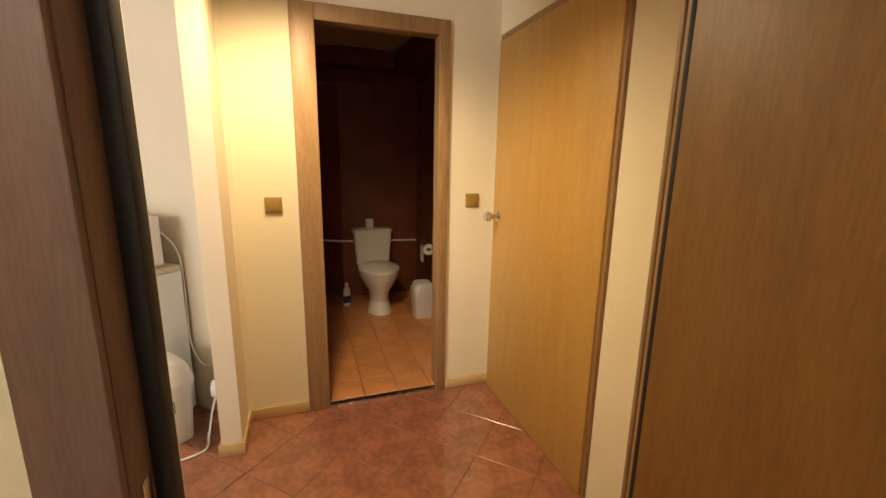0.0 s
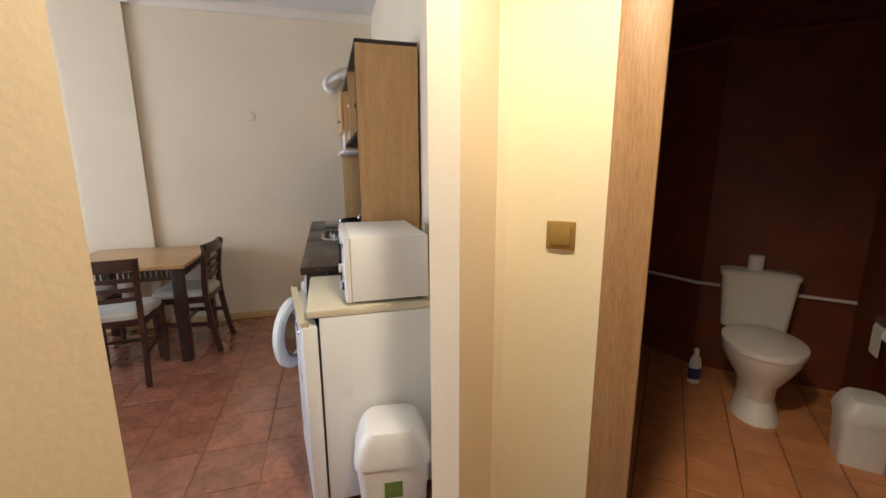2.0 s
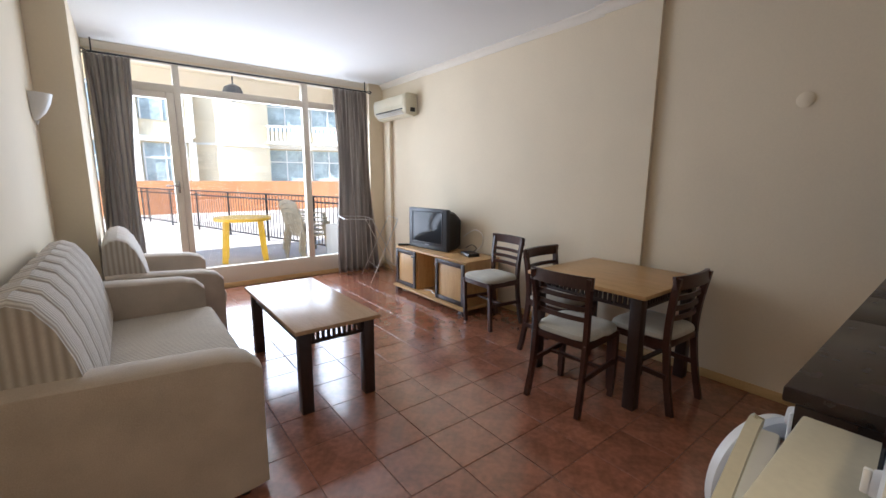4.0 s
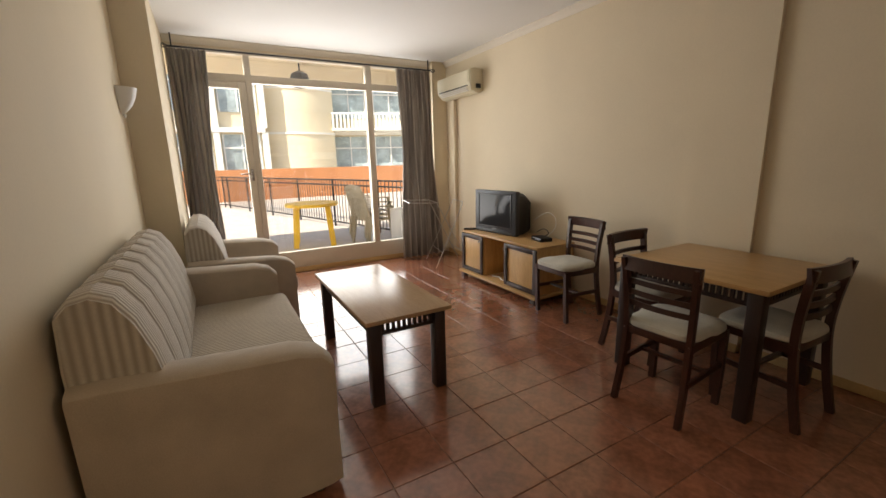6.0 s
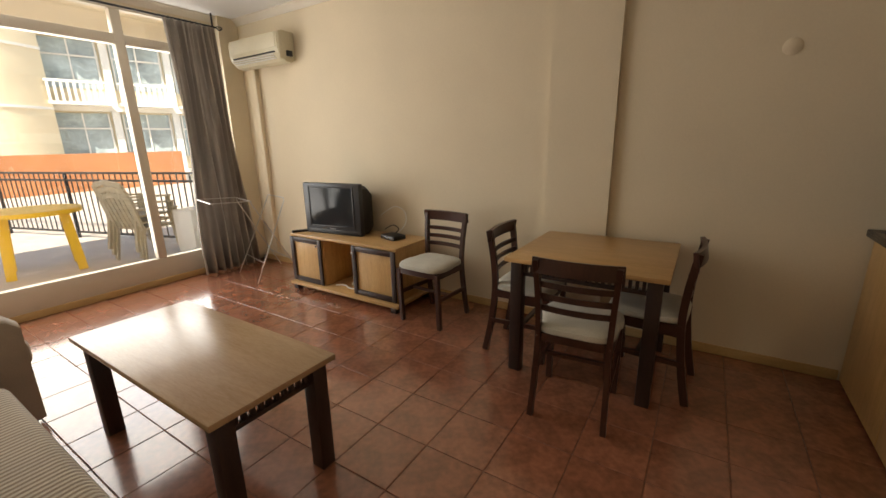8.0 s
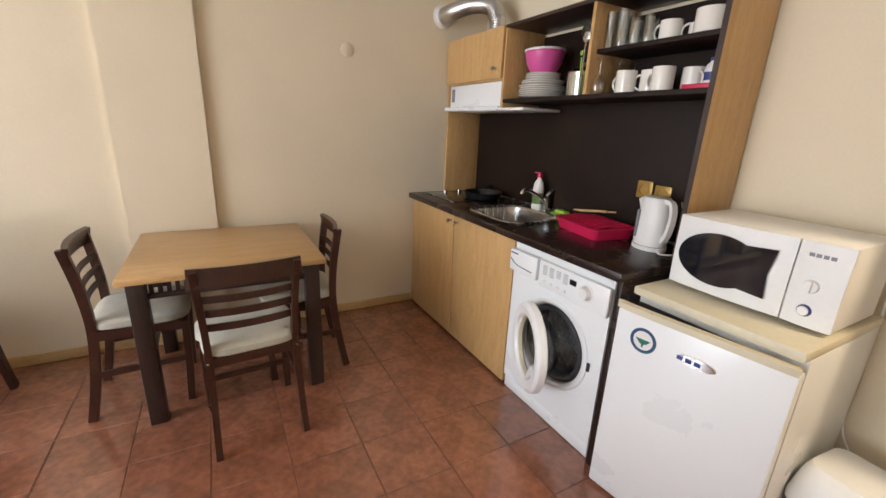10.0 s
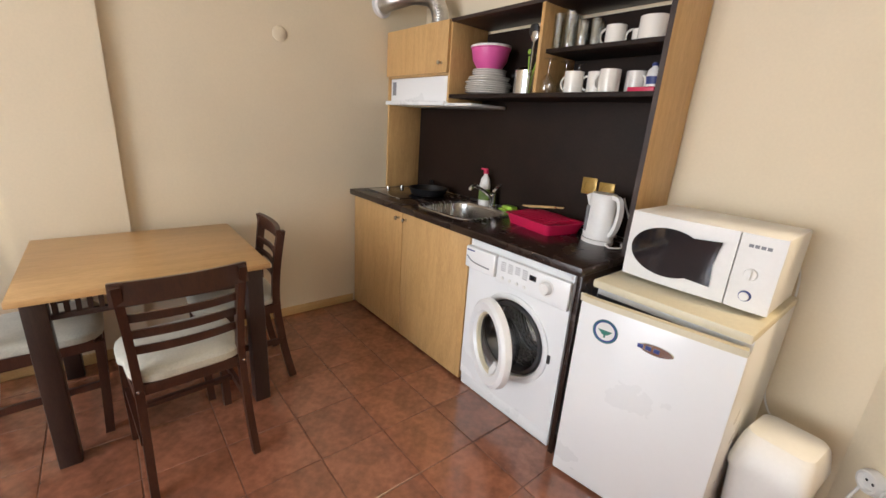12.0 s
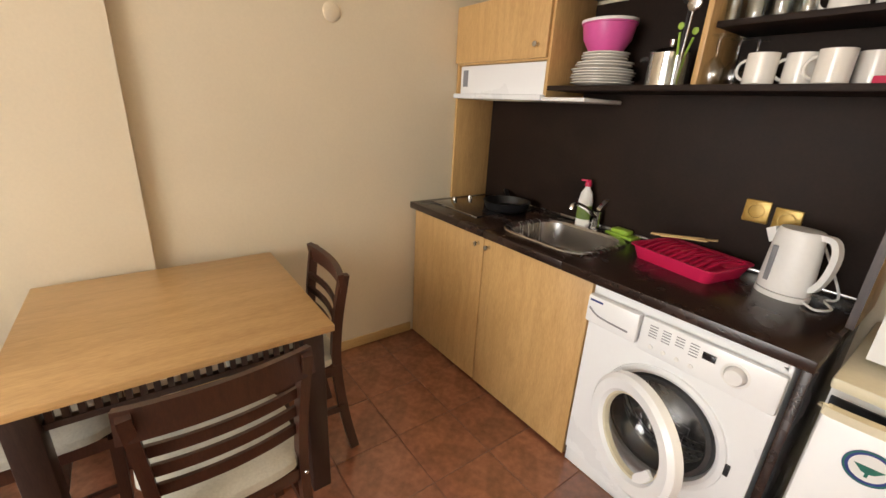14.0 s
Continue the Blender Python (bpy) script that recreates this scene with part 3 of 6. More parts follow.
# toilet door casing (open doorway)
def casing(name, u0, ui0, ui1, u1, v, ztop, zin, material, label, depth=0.11, out=0.016):
    d = thing(name, H, label, "door frame")
    tagged(d, kind="structure")
    for a, b in ((u0, ui0 + 0.012), (ui1 - 0.012, u1)):
        part("casing_post", B(a, v - out, 0, b, v, ztop, 0.005), material, d)
    part("casing_head", B(ui0 + 0.0125, v - out, zin - 0.012, ui1 - 0.0125, v, ztop, 0.005), material, d)
    for a, b in ((ui0 - 0.036, ui0), (ui1, ui1 + 0.001)):
        part("jamb_lining", B(a, v + 0.001, 0.0, max(b, a + 0.002), v + depth, zin, 0.002), material, d)
    part("head_lining", B(ui0, v + 0.001, zin, ui1, v + depth, zin + 0.014, 0.002), material, d)
    part("rubber_seal", B(ui0, v + 0.045, 0.01, ui0 + 0.012, v + 0.058, zin, 0.002), M_RUBBER, d)
    return d


casing("door_frame_toilet", 1.343, 1.444, 2.095, 2.142, VT, 2.11, 2.045, M_FRAME, "oak casing round open toilet doorway")


# closed flush door on the hall's right wall
def hall_door():
    d = thing("door_1", H, "closed honey coloured flush veneer door in hall", "door")
    tagged(d, kind="structure")
    part("door_leaf", B(UR - 0.022, 1.298, 0.002, UR + 0.02, 2.236, 2.03, 0.003), M_DOORV, d)
    part("casing_post", B(UR - 0.014, 1.280, 0, UR + 0.09, 1.2955, 2.065, 0.003), M_FRAME, d)
    part("casing_head", B(UR - 0.014, 1.296, 2.034, UR + 0.09, 2.243, 2.065, 0.003), M_FRAME, d)
    bm = bmesh.new()
    lathe(bm, [(0, 0), (0.030, 0), (0.030, 0.006), (0.016, 0.012), (0.012, 0.03), (0.016, 0.042), (0.026, 0.052), (0.029, 0.066), (0.024, 0.08), (0, 0.084)], pose(UR - 0.022, 2.17, 1.09, 0, -90, 0))
    part("door_knob", bm, M_CHROME, d, "polished chrome knob")
    return d


hall_door()


# entry door: frame and leaf folded back against the lobby
def entry():
    d = thing("door_2", H, "brown entry door frame with leaf standing open", "door")
    tagged(d, kind="structure")
    uL, uR, v = 1.160, 2.062, VE
    for nm, a, b in (("casing_post", 1.08, uL), ("casing_post", uR, 2.135)):
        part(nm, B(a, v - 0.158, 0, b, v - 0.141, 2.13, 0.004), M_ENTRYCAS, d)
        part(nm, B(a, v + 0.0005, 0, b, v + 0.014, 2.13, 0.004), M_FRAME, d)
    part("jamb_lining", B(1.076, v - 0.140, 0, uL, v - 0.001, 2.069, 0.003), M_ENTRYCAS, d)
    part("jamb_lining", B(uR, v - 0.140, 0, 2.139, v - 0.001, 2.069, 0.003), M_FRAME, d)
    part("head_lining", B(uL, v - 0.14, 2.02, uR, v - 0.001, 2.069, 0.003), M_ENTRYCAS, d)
    part("rubber_seal", B(uL, v - 0.075, 0, uL + 0.022, v - 0.035, 2.02, 0.003), M_RUBBER, d)
    part("rubber_seal", B(uR - 0.040, v - 0.0575, 0, uR - 0.001, v - 0.046, 2.02, 0.002), M_RUBBER, d)
    bm = B(uL + 0.0005, v - 0.115, 0.85, uL + 0.004, v - 0.09, 0.98, 0.001)
    part("strike_plate", bm, M_STEEL, d, "small worn steel strike plate")
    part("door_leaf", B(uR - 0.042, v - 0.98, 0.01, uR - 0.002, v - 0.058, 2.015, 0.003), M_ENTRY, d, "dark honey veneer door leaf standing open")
    return d


entry()


# gold coloured light switches
def switch(m, label, w=0.082):
    s = thing("light_switch", m, label, "light switch")
    part("plate", B(-w / 2, -0.009, -w / 2, w / 2, 0, w / 2, 0.004), M_BRASS, s)
    part("rocker", B(-0.029, -0.015, -0.029, 0.029, -0.0085, 0.029, 0.004), M_BRASS, s)
    return s


switch(H @ pose(1.225, VT, 1.16), "gold coloured light switch on hall wall by toilet door")
switch(H @ pose(2.295, VT, 1.172), "gold coloured light switch between toilet door and hall door")


# ---- living room things ----
def sofa(m, length, label, depth=0.80, puffs=8, name="sofa", back_top=0.92, z_seat=0.42):
    """Local: x along the length from 0, y=0 at the back, -y to the front."""
    s = thing(name, m, label, "sofa" if name == "sofa" else "armchair")
    arm = 0.15
    part("base", B(arm * 0.6, -depth + 0.05, 0.03, length - arm * 0.6, -0.03, 0.30, 0.02), M_SOFA, s)
    part("seat_cushion", B(arm - 0.005, -depth - 0.055, 0.27, length - arm + 0.005, -0.22, z_seat, 0.045, seg=4), M_SEAT, s, "ribbed beige seat cushion")
    # arms with a full rounded top and a slightly bowed front
    for x0 in (0.0, length - arm):
        bm = bmesh.new()
        rings = []
        for y, hgt, off in ((-0.02, 0.655, 0.0), (-0.10, 0.655, 0.0), (-0.40, 0.635, 0.0), (-depth + 0.12, 0.62, 0.0), (-depth + 0.03, 0.595, 0.008), (-depth - 0.015, 0.55, 0.022)):
            prof = []
            for k in range(13):
                a = math.pi * k / 12
                prof.append((x0 + arm / 2 - (arm / 2 - off + 0.012) * math.cos(a), hgt - 0.035 + 0.035 * math.sin(a) ** 0.6))
            prof = [(x0 + off + 0.004, 0.035)] + [(x0 + off, 0.3)] + prof + [(x0 + arm - off, 0.3), (x0 + arm - off - 0.004, 0.035)]
            rings.append([bm.verts.new((x, y, z)) for x, z in prof])
        for a, b in zip(rings, rings[1:]):
            for k in range(len(a)):
                j = (k + 1) % len(a)
                bm.faces.new((a[k], a[j], b[j], b[k]))
        bm.faces.new(rings[0])
        bm.faces.new(rings[-1][::-1])
        part("armrest", bm, M_SOFA, s)
    # channelled back
    x0, x1 = 0.06, length - 0.06
    w = (x1 - x0) / puffs
    for k in range(puffs):
        bm = bmesh.new()
        prof = [(-0.02, 0.30), (-0.012, 0.70), (-0.02, back_top - 0.05), (-0.055, back_top - 0.012), (-0.11, back_top), (-0.165, back_top - 0.025), (-0.215, back_top - 0.10), (-0.255, back_top - 0.21), (-0.285, 0.58), (-0.30, 0.46), (-0.285, 0.36), (-0.20, 0.30)]
        cy, cz = -0.13, 0.62
        n = 9
        rings = []
        for i in range(n):
            t = i / (n - 1)
            puff = 1 - 0.075 * abs(2 * t - 1) ** 3.5
            rings.append([bm.verts.new((x0 + w * (k + 0.003 + 0.994 * t), cy + (y - cy) * puff if y < cy else y, cz + (z - cz) * (puff if z > cz else 1))) for y, z in prof])
        for a, b in zip(rings, rings[1:]):
            for j in range(len(a)):
                q = (j + 1) % len(a)
                bm.faces.new((a[j], a[q], b[q], b[j]))
        bm.faces.new(rings[0])
        bm.faces.new(rings[-1][::-1])
        part("back_channel", bm, M_BACKFAB, s, "padded channel of striped back")
    for xa, xb in ((x0 - 0.006, x0 - 0.0005), (x1 + 0.0005, x1 + 0.006)):
        bm = bmesh.new()
        loft(bm, [[(x, -0.13 + (y + 0.13) * 0.93, 0.62 + (z - 0.62) * 0.94) for y, z in prof] for x in (xa, xb)], True)
        part("back_side", bm, M_SIDEFAB, s, "striped side of back")
    for x, y in ((0.06, -0.08), (length - 0.06, -0.08), (0.06, -depth + 0.08), (length - 0.06, -depth + 0.08)):
        bm = bmesh.new()
        cyl(bm, 0.022, 0.026, 0.036, pose(x, y, 0.0), 12)
        part("foot", bm, M_BLACKPL, s)
    return s


# back to the sofa wall, facing -x
sofa(pose(XS - 0.006, 0.20, 0, 0, 0, -90) @ Matrix.Diagonal((1, 1, 1.06, 1)), 1.70, depth=0.80, label="taupe fabric two-seat sofa with ribbed cushions against wall")
sofa(pose(-0.405, -1.72, 0, 0, 0, -90), 1.10, "taupe fabric armchair with ribbed cushions beside sofa", name="armchair", puffs=5, depth=0.74)


def slatted_table(name, m, lx, ly, h, top_mat, label, leg=0.068, top=0.026, apron=0.085, gap=0.03):
    t = thing(name, m, label, "table")
    part("tabletop", B(-lx / 2, -ly / 2, h - top, lx / 2, ly / 2, h, 0.005), top_mat, t, "oak veneer top")
    ix, iy = lx / 2 - 0.03 - leg / 2, ly / 2 - 0.03 - leg / 2
    for sx in (-1, 1):
        for sy in (-1, 1):
            part("leg", B(sx * ix - leg / 2, sy * iy - leg / 2, 0, sx * ix + leg / 2, sy * iy + leg / 2, h - top - 0.0005, 0.004), M_BLACKWOOD, t)
    z1, z0 = h - top - 0.001, h - top - apron
    for sy in (-1, 1):
        for za, zb in ((z0, z0 + 0.02), (z1 - 0.016, z1)):
            part("apron_rail", B(-ix + leg / 2 + 0.0005, sy * iy - 0.012, za, ix - leg / 2 - 0.0005, sy * iy + 0.012, zb, 0.002), M_BLACKWOOD, t)
        n = int((2 * ix - leg) / 0.032)
        for k in range(n):
            x = -ix + leg / 2 + (k + 0.5) * (2 * ix - leg) / n
            part("apron_slat", B(x - 0.008, sy * iy - 0.009, z0 + 0.0205, x + 0.008, sy * iy + 0.009, z1 - 0.0165), M_BLACKWOOD, t)
    for sx in (-1, 1):
        for za, zb in ((z0, z0 + 0.02), (z1 - 0.016, z1)):
            part("apron_rail", B(sx * ix - 0.012, -iy + leg / 2 + 0.0005, za, sx * ix + 0.012, iy - leg / 2 - 0.0005, zb, 0.002), M_BLACKWOOD, t)
        n = int((2 * iy - leg) / 0.032)
        for k in range(n):
            y = -iy + leg / 2 + (k + 0.5) * (2 * iy - leg) / n
            part("apron_slat", B(sx * ix - 0.009, y - 0.008, z0 + 0.0205, sx * ix + 0.009, y + 0.008, z1 - 0.0165), M_BLACKWOOD, t)
    return t


slatted_table("coffee_table", pose(-1.512, -0.842, 0), 0.525, 1.185, 0.519, M_OAKCT, "coffee table with worn oak top and dark legs")
slatted_table("dining_table", pose(-3.205, 0.456, 0), 0.805, 0.838, 0.715, M_OAKTOP, "square dining table with oak top and dark legs")


def chair_model():
    """Local: seat faces +y, back at -y."""
    c = thing("dining_chair", pose(0, 0, 0), "dark-stained ladder-back dining chair with pale padded seat", "chair", "dining chairs")
    W = 0.182
    for sx in (-1, 1):
        pts = smooth_curve([(sx * (W - 0.006), -0.228, 0.0), (sx * (W - 0.012), -0.190, 0.20), (sx * (W - 0.016), -0.166, 0.43), (sx * (W - 0.010), -0.174, 0.62), (sx * (W + 0.002), -0.202, 0.818)], 5)
        part("back_post", bar(bmesh.new(), pts, 0.026, 0.036), M_WENGE, c)
        part("front_leg", bar(bmesh.new(), [(sx * (W - 0.004), 0.160, 0), (sx * (W - 0.002), 0.172, 0.2), (sx * (W - 0.004), 0.18, 0.43)], 0.031, 0.031), M_WENGE, c)
        part("side_rail", bar(bmesh.new(), [(sx * (W - 0.012), -0.17, 0.412), (sx * (W - 0.004), 0.165, 0.418)], 0.022, 0.045), M_WENGE, c)
        part("side_stretcher", bar(bmesh.new(), [(sx * (W - 0.003), -0.19, 0.225), (sx * W, 0.17, 0.235)], 0.016, 0.028), M_WENGE, c)
    part("front_rail", B(-W + 0.013, 0.169, 0.395, W - 0.013, 0.191, 0.438, 0.003), M_WENGE, c)
    part("back_rail", B(-W + 0.03, -0.180, 0.395, W - 0.03, -0.160, 0.438, 0.003), M_WENGE, c)
    part("cross_stretcher", bar(bmesh.new(), [(-W + 0.012, 0.02, 0.231), (W - 0.012, 0.02, 0.231)], 0.028, 0.016, (0, 1, 0)), M_WENGE, c)
    # curved top rail and three ladder slats
    def slat(z, h, y, th, bow, half):
        bm = bmesh.new()
        pts = [(half * t, y - bow * (1 - t * t), z) for t in [i / 6 for i in range(-6, 7)]]
        bar(bm, pts, h, th, (0, 0.16, 1))
        return bm
    part("top_rail", slat(0.788, 0.074, -0.190, 0.022, 0.026, W + 0.020), M_WENGE, c)
    for z, y in ((0.69, -0.172), (0.628, -0.164), (0.566, -0.158)):
        part("back_slat", slat(z, 0.028, y, 0.013, 0.022, W - 0.016), M_WENGE, c)
    bm = bmesh.new()
    outline = []
    for k in range(48):
        a = 2 * math.pi * k / 48
        r = 1 / (abs(math.cos(a)) ** 5 + abs(math.sin(a)) ** 5) ** 0.2
        taper = 1.0 if math.sin(a) > 0 else 0.93
        outline.append((0.203 * r * math.cos(a) * taper, 0.008 + 0.195 * r * math.sin(a)))
    rings = []
    for f, z in ((0.97, 0.4385), (1.0, 0.445), (1.0, 0.456), (0.985, 0.468), (0.93, 0.478), (0.78, 0.485), (0.45, 0.488)):
        rings.append([bm.verts.new((x * f, y * f, z)) for x, y in outline])
    for a, b in zip(rings, rings[1:]):
        for k in range(48):
            bm.faces.new((a[k], a[(k + 1) % 48], b[(k + 1) % 48], b[k]))
    bm.faces.new(rings[0][::-1])
    bm.faces.new(rings[-1])
    part("seat_pad", bm, M_PADS, c, "pale mottled fabric seat pad")
    for sx in (-1, 1):
        bm = bmesh.new()
        cyl(bm, 0.006, 0.004, 0.004, pose(sx * (W - 0.012), -0.184, 0.42, 90), 10)
        part("screw_cap", bm, M_STEEL, c)
    return c


chair = chair_model()
chair.matrix_basis = pose(-2.728, 0.497, 0, 0, 0, 94)
copy_thing(chair, pose(-3.230, -0.752, 0, 0, 0, -93))
copy_thing(chair, pose(-3.163, 0.060, 0, 0, 0, 1))
copy_thing(chair, pose(-3.150, 0.782, 0, 0, 0, 177))


# television stand
def tv_stand():
    s = thing("tv_stand", pose(0, 0, 0), "oak veneer television stand with dark framed doors", "cabinet")
    x0, x1, y0, y1 = -3.63, -3.135, -2.335, -1.045
    part("top", B(x0, y0, 0.520, x1 - 0.02, y1, 0.542, 0.003), M_OAKTOP, s)
    part("base_board", B(x0, y0 + 0.005, 0.052, x1 + 0.03, y1 + 0.03, 0.078, 0.004), M_OAKTOP, s)
    for a in (y0 + 0.008, -1.925, -1.525, y1 - 0.028):
        part("side_panel", B(x0 + 0.005, a, 0.0785, x1 - 0.045, a + 0.02, 0.5195, 0.002), M_OAK, s)
    part("back_panel", B(x0 + 0.001, y0 + 0.03, 0.0785, x0 + 0.006, y1 - 0.03, 0.5195), M_OAK, s)
    for a, b, k in ((y0 + 0.008, -1.91, -1.945), (-1.525, y1 - 0.008, -1.50)):
        d = part("door", B(x1 - 0.042, a, 0.084, x1 - 0.026, b, 0.515, 0.002), M_OAK, s, "oak panel door")
        for u0, w0, u1, w1 in ((a, 0.084, a + 0.045, 0.515), (b - 0.045, 0.084, b, 0.515), (a + 0.0455, 0.084, b - 0.0455, 0.13), (a + 0.0455, 0.470, b - 0.0455, 0.515)):
            part("door_frame", B(x1 - 0.0255, u0, w0, x1 - 0.008, u1, w1, 0.005), M_BLACKWOOD, d, "dark wood frame")
        bm = bmesh.new()
        cyl(bm, 0.006, 0.011, 0.022, pose(x1 - 0.008, k, 0.46, 0, 90, 0), 14)
        part("knob", bm, M_STEEL, d, "small steel knob")
    for a in (y0 + 0.05, y1 - 0.03):
        for x in (x0 + 0.05, x1 - 0.02):
            part("foot", B(x - 0.03, a - 0.03, 0, x + 0.03, a + 0.03, 0.0515, 0.004), M_BLACKWOOD, s)
    return s


tv_stand()


def television():
    t = thing("television", pose(-3.335, -1.905, 0.543, 0, 0, 96), "charcoal tube television standing on oak stand", "television")
    # local: x along the screen, -y to the viewer
    bm = B(-0.325, -0.03, 0.0, 0.325, 0.03, 0.47, 0.012)
    front = part("bezel", bm, M_GREYPL, t)
    bm = bmesh.new()
    n, m = 14, 10
    grid = [[bm.verts.new((-0.245 + 0.49 * i / n, -0.0315 - 0.010 * (1 - (2 * i / n - 1) ** 2) * (1 - (2 * j / m - 1) ** 2), 0.082 + 0.345 * j / m)) for i in range(n + 1)] for j in range(m + 1)]
    for j in range(m):
        for i in range(n):
            bm.faces.new((grid[j][i], grid[j][i + 1], grid[j + 1][i + 1], grid[j + 1][i]))
    part("screen", bm, M_SCREEN, t, "dark curved glass screen")
    for x0, z0, x1, z1 in ((-0.262, 0.066, -0.2455, 0.443), (0.2455, 0.066, 0.262, 0.443), (-0.245, 0.066, 0.245, 0.081), (-0.245, 0.428, 0.245, 0.443)):
        part("screen_surround", B(x0, -0.036, z0, x1, -0.028, z1, 0.002), M_BLACKPL, t)
    part("speaker_strip", B(-0.30, -0.034, 0.012, 0.30, -0.029, 0.042, 0.002), M_BLACKPL, t)
    part("brand_plate", B(-0.035, -0.0345, 0.047, 0.035, -0.031, 0.060, 0.001), M_GREYINK, t, "small grey maker's plate")
    bm = bmesh.new()
    secs = [(0.031, 0.31, 0.01, 0.455), (0.12, 0.30, 0.012, 0.44), (0.20, 0.27, 0.02, 0.41), (0.29, 0.22, 0.03, 0.37), (0.33, 0.20, 0.04, 0.35)]
    rings = [[bm.verts.new(p) for p in ((-w, y, z0), (w, y, z0), (w, y, z1 - 0.03), (w - 0.03, y, z1), (-w + 0.03, y, z1), (-w, y, z1 - 0.03))] for y, w, z0, z1 in secs]
    for a, b in zip(rings, rings[1:]):
        for k in range(6):
            bm.faces.new((a[k], a[(k + 1) % 6], b[(k + 1) % 6], b[k]))
    bm.faces.new(rings[0])
    bm.faces.new(rings[-1][::-1])
    part("tube_housing", bm, M_BLACKPL, t)
    return t


television()


def small_black_box(name, m, w, d, h, label, cat):
    b = thing(name, m, label, cat)
    part("case", B(-w / 2, -d / 2, 0, w / 2, d / 2, h, 0.004), M_BLACKPL, b)
    part("front_strip", B(w / 2 - 0.001, -d / 2 + 0.01, 0.008, w / 2 + 0.002, d / 2 - 0.01, h - 0.01, 0.001), M_DARKGLASS, b)
    return b


small_black_box("set_top_box", pose(-3.44, -1.30, 0.543, 0, 0, -14), 0.13, 0.19, 0.035, "small black receiver box on television stand", "receiver")
small_black_box("remote_control", pose(-3.24, -2.285, 0.543, 0, 0, 60), 0.045, 0.15, 0.018, "black remote control beside television", "remote")


def cable(name, pts, label, material=M_WHITEPL, r=0.004, owner=None):
    bm = tube(bmesh.new(), smooth_curve(pts, 6), r, 6)
    ob = part(name, bm, material)
    if owner:
        ob.parent = owner
        ob.matrix_parent_inverse = owner.matrix_basis.inverted()
        return tagged(ob, label)
    return tagged(ob, label, "cable")


cable("cable", [(-3.52, -1.50, 0.72), (-3.57, -1.38, 0.80), (-3.60, -1.29, 0.76), (-3.59, -1.27, 0.66), (-3.55, -1.31, 0.585), (-3.50, -1.30, 0.556)], "pale cable looping behind television")
cable("cable", [(-3.50, -1.44, 0.60), (-3.53, -1.37, 0.64), (-3.56, -1.33, 0.60), (-3.52, -1.36, 0.556)], "dark cable behind television", M_BLACKPL)
cable("extension_cord", [(-3.22, -1.83, 0.086), (-3.26, -1.75, 0.084), (-3.22, -1.66, 0.084), (-3.25, -1.58, 0.084), (-3.30, -1.62, 0.084), (-3.33, -1.73, 0.084), (-3.38, -1.62, 0.16)], "white extension cord in open shelf", M_WHITEPL, 0.006)


def ball_bag():
    bm = bmesh.new()
    bmesh.ops.create_icosphere(bm, subdivisions=3, radius=0.07, matrix=pose(-3.40, -1.60, 0.148))
    for v in bm.verts:
        v.co.z = max(v.co.z + 0.012 * noise.noise(v.co * 18), 0.0795)
    return tagged(part("coil_bundle", bm, M_STRAW), "round straw coloured bundle in open shelf", "bundle")


ball_bag()


# air conditioner
def air_conditioner():
    a = thing("air_conditioner", pose(XW, -3.02, 2.135), "yellowed wall-mounted split air conditioner", "air conditioner")
    # local x out of the wall, y along it
    bm = bmesh.new()
    prof = [(0.002, 0.03), (0.002, 0.275), (0.14, 0.28), (0.185, 0.262), (0.20, 0.22), (0.198, 0.12), (0.185, 0.07), (0.12, 0.012), (0.05, 0.0)]
    r = [[bm.verts.new((x, y, z)) for x, z in prof] for y in (-0.40, 0.40)]
    for k in range(len(prof)):
        j = (k + 1) % len(prof)
        bm.faces.new((r[0][k], r[0][j], r[1][j], r[1][k]))
    bm.faces.new(r[0])
    bm.faces.new(r[1][::-1])
    bmesh.ops.bevel(bm, geom=[e for e in bm.edges if abs(e.verts[0].co.y - e.verts[1].co.y) < 0.01], offset=0.008, segments=2, affect="EDGES")
    part("body", bm, M_YELLOWED, a)
    part("front_panel", B(0.198, -0.37, 0.125, 0.206, 0.37, 0.255, 0.004), M_YELLOWED, a)
    for k in range(3):
        part("louvre", B(0.150 + 0.014 * k, -0.34, 0.034 + 0.016 * k, 0.172 + 0.014 * k, 0.31, 0.040 + 0.016 * k, 0.001), M_WHITEPL, a)
    part("air_slot", B(0.188, -0.34, 0.082, 0.2005, 0.34, 0.094, 0.001), M_BLACKPL, a)
    part("end_cap", B(0.05, 0.4005, 0.02, 0.19, 0.412, 0.25, 0.006), M_YELLOWED, a)
    part("pipe_boot", B(0.06, 0.4125, 0.05, 0.12, 0.435, 0.10, 0.004), M_BLACKPL, a)
    return a


air_conditioner()
bm = bmesh.new()
box(bm, XW + 0.001, -3.30, 0.10, XW + 0.05, -3.24, 2.14, 0.006)
tagged(part("pipe_trunking", bm, M_WALL), "cream painted pipe trunking below air conditioner", "trunking")


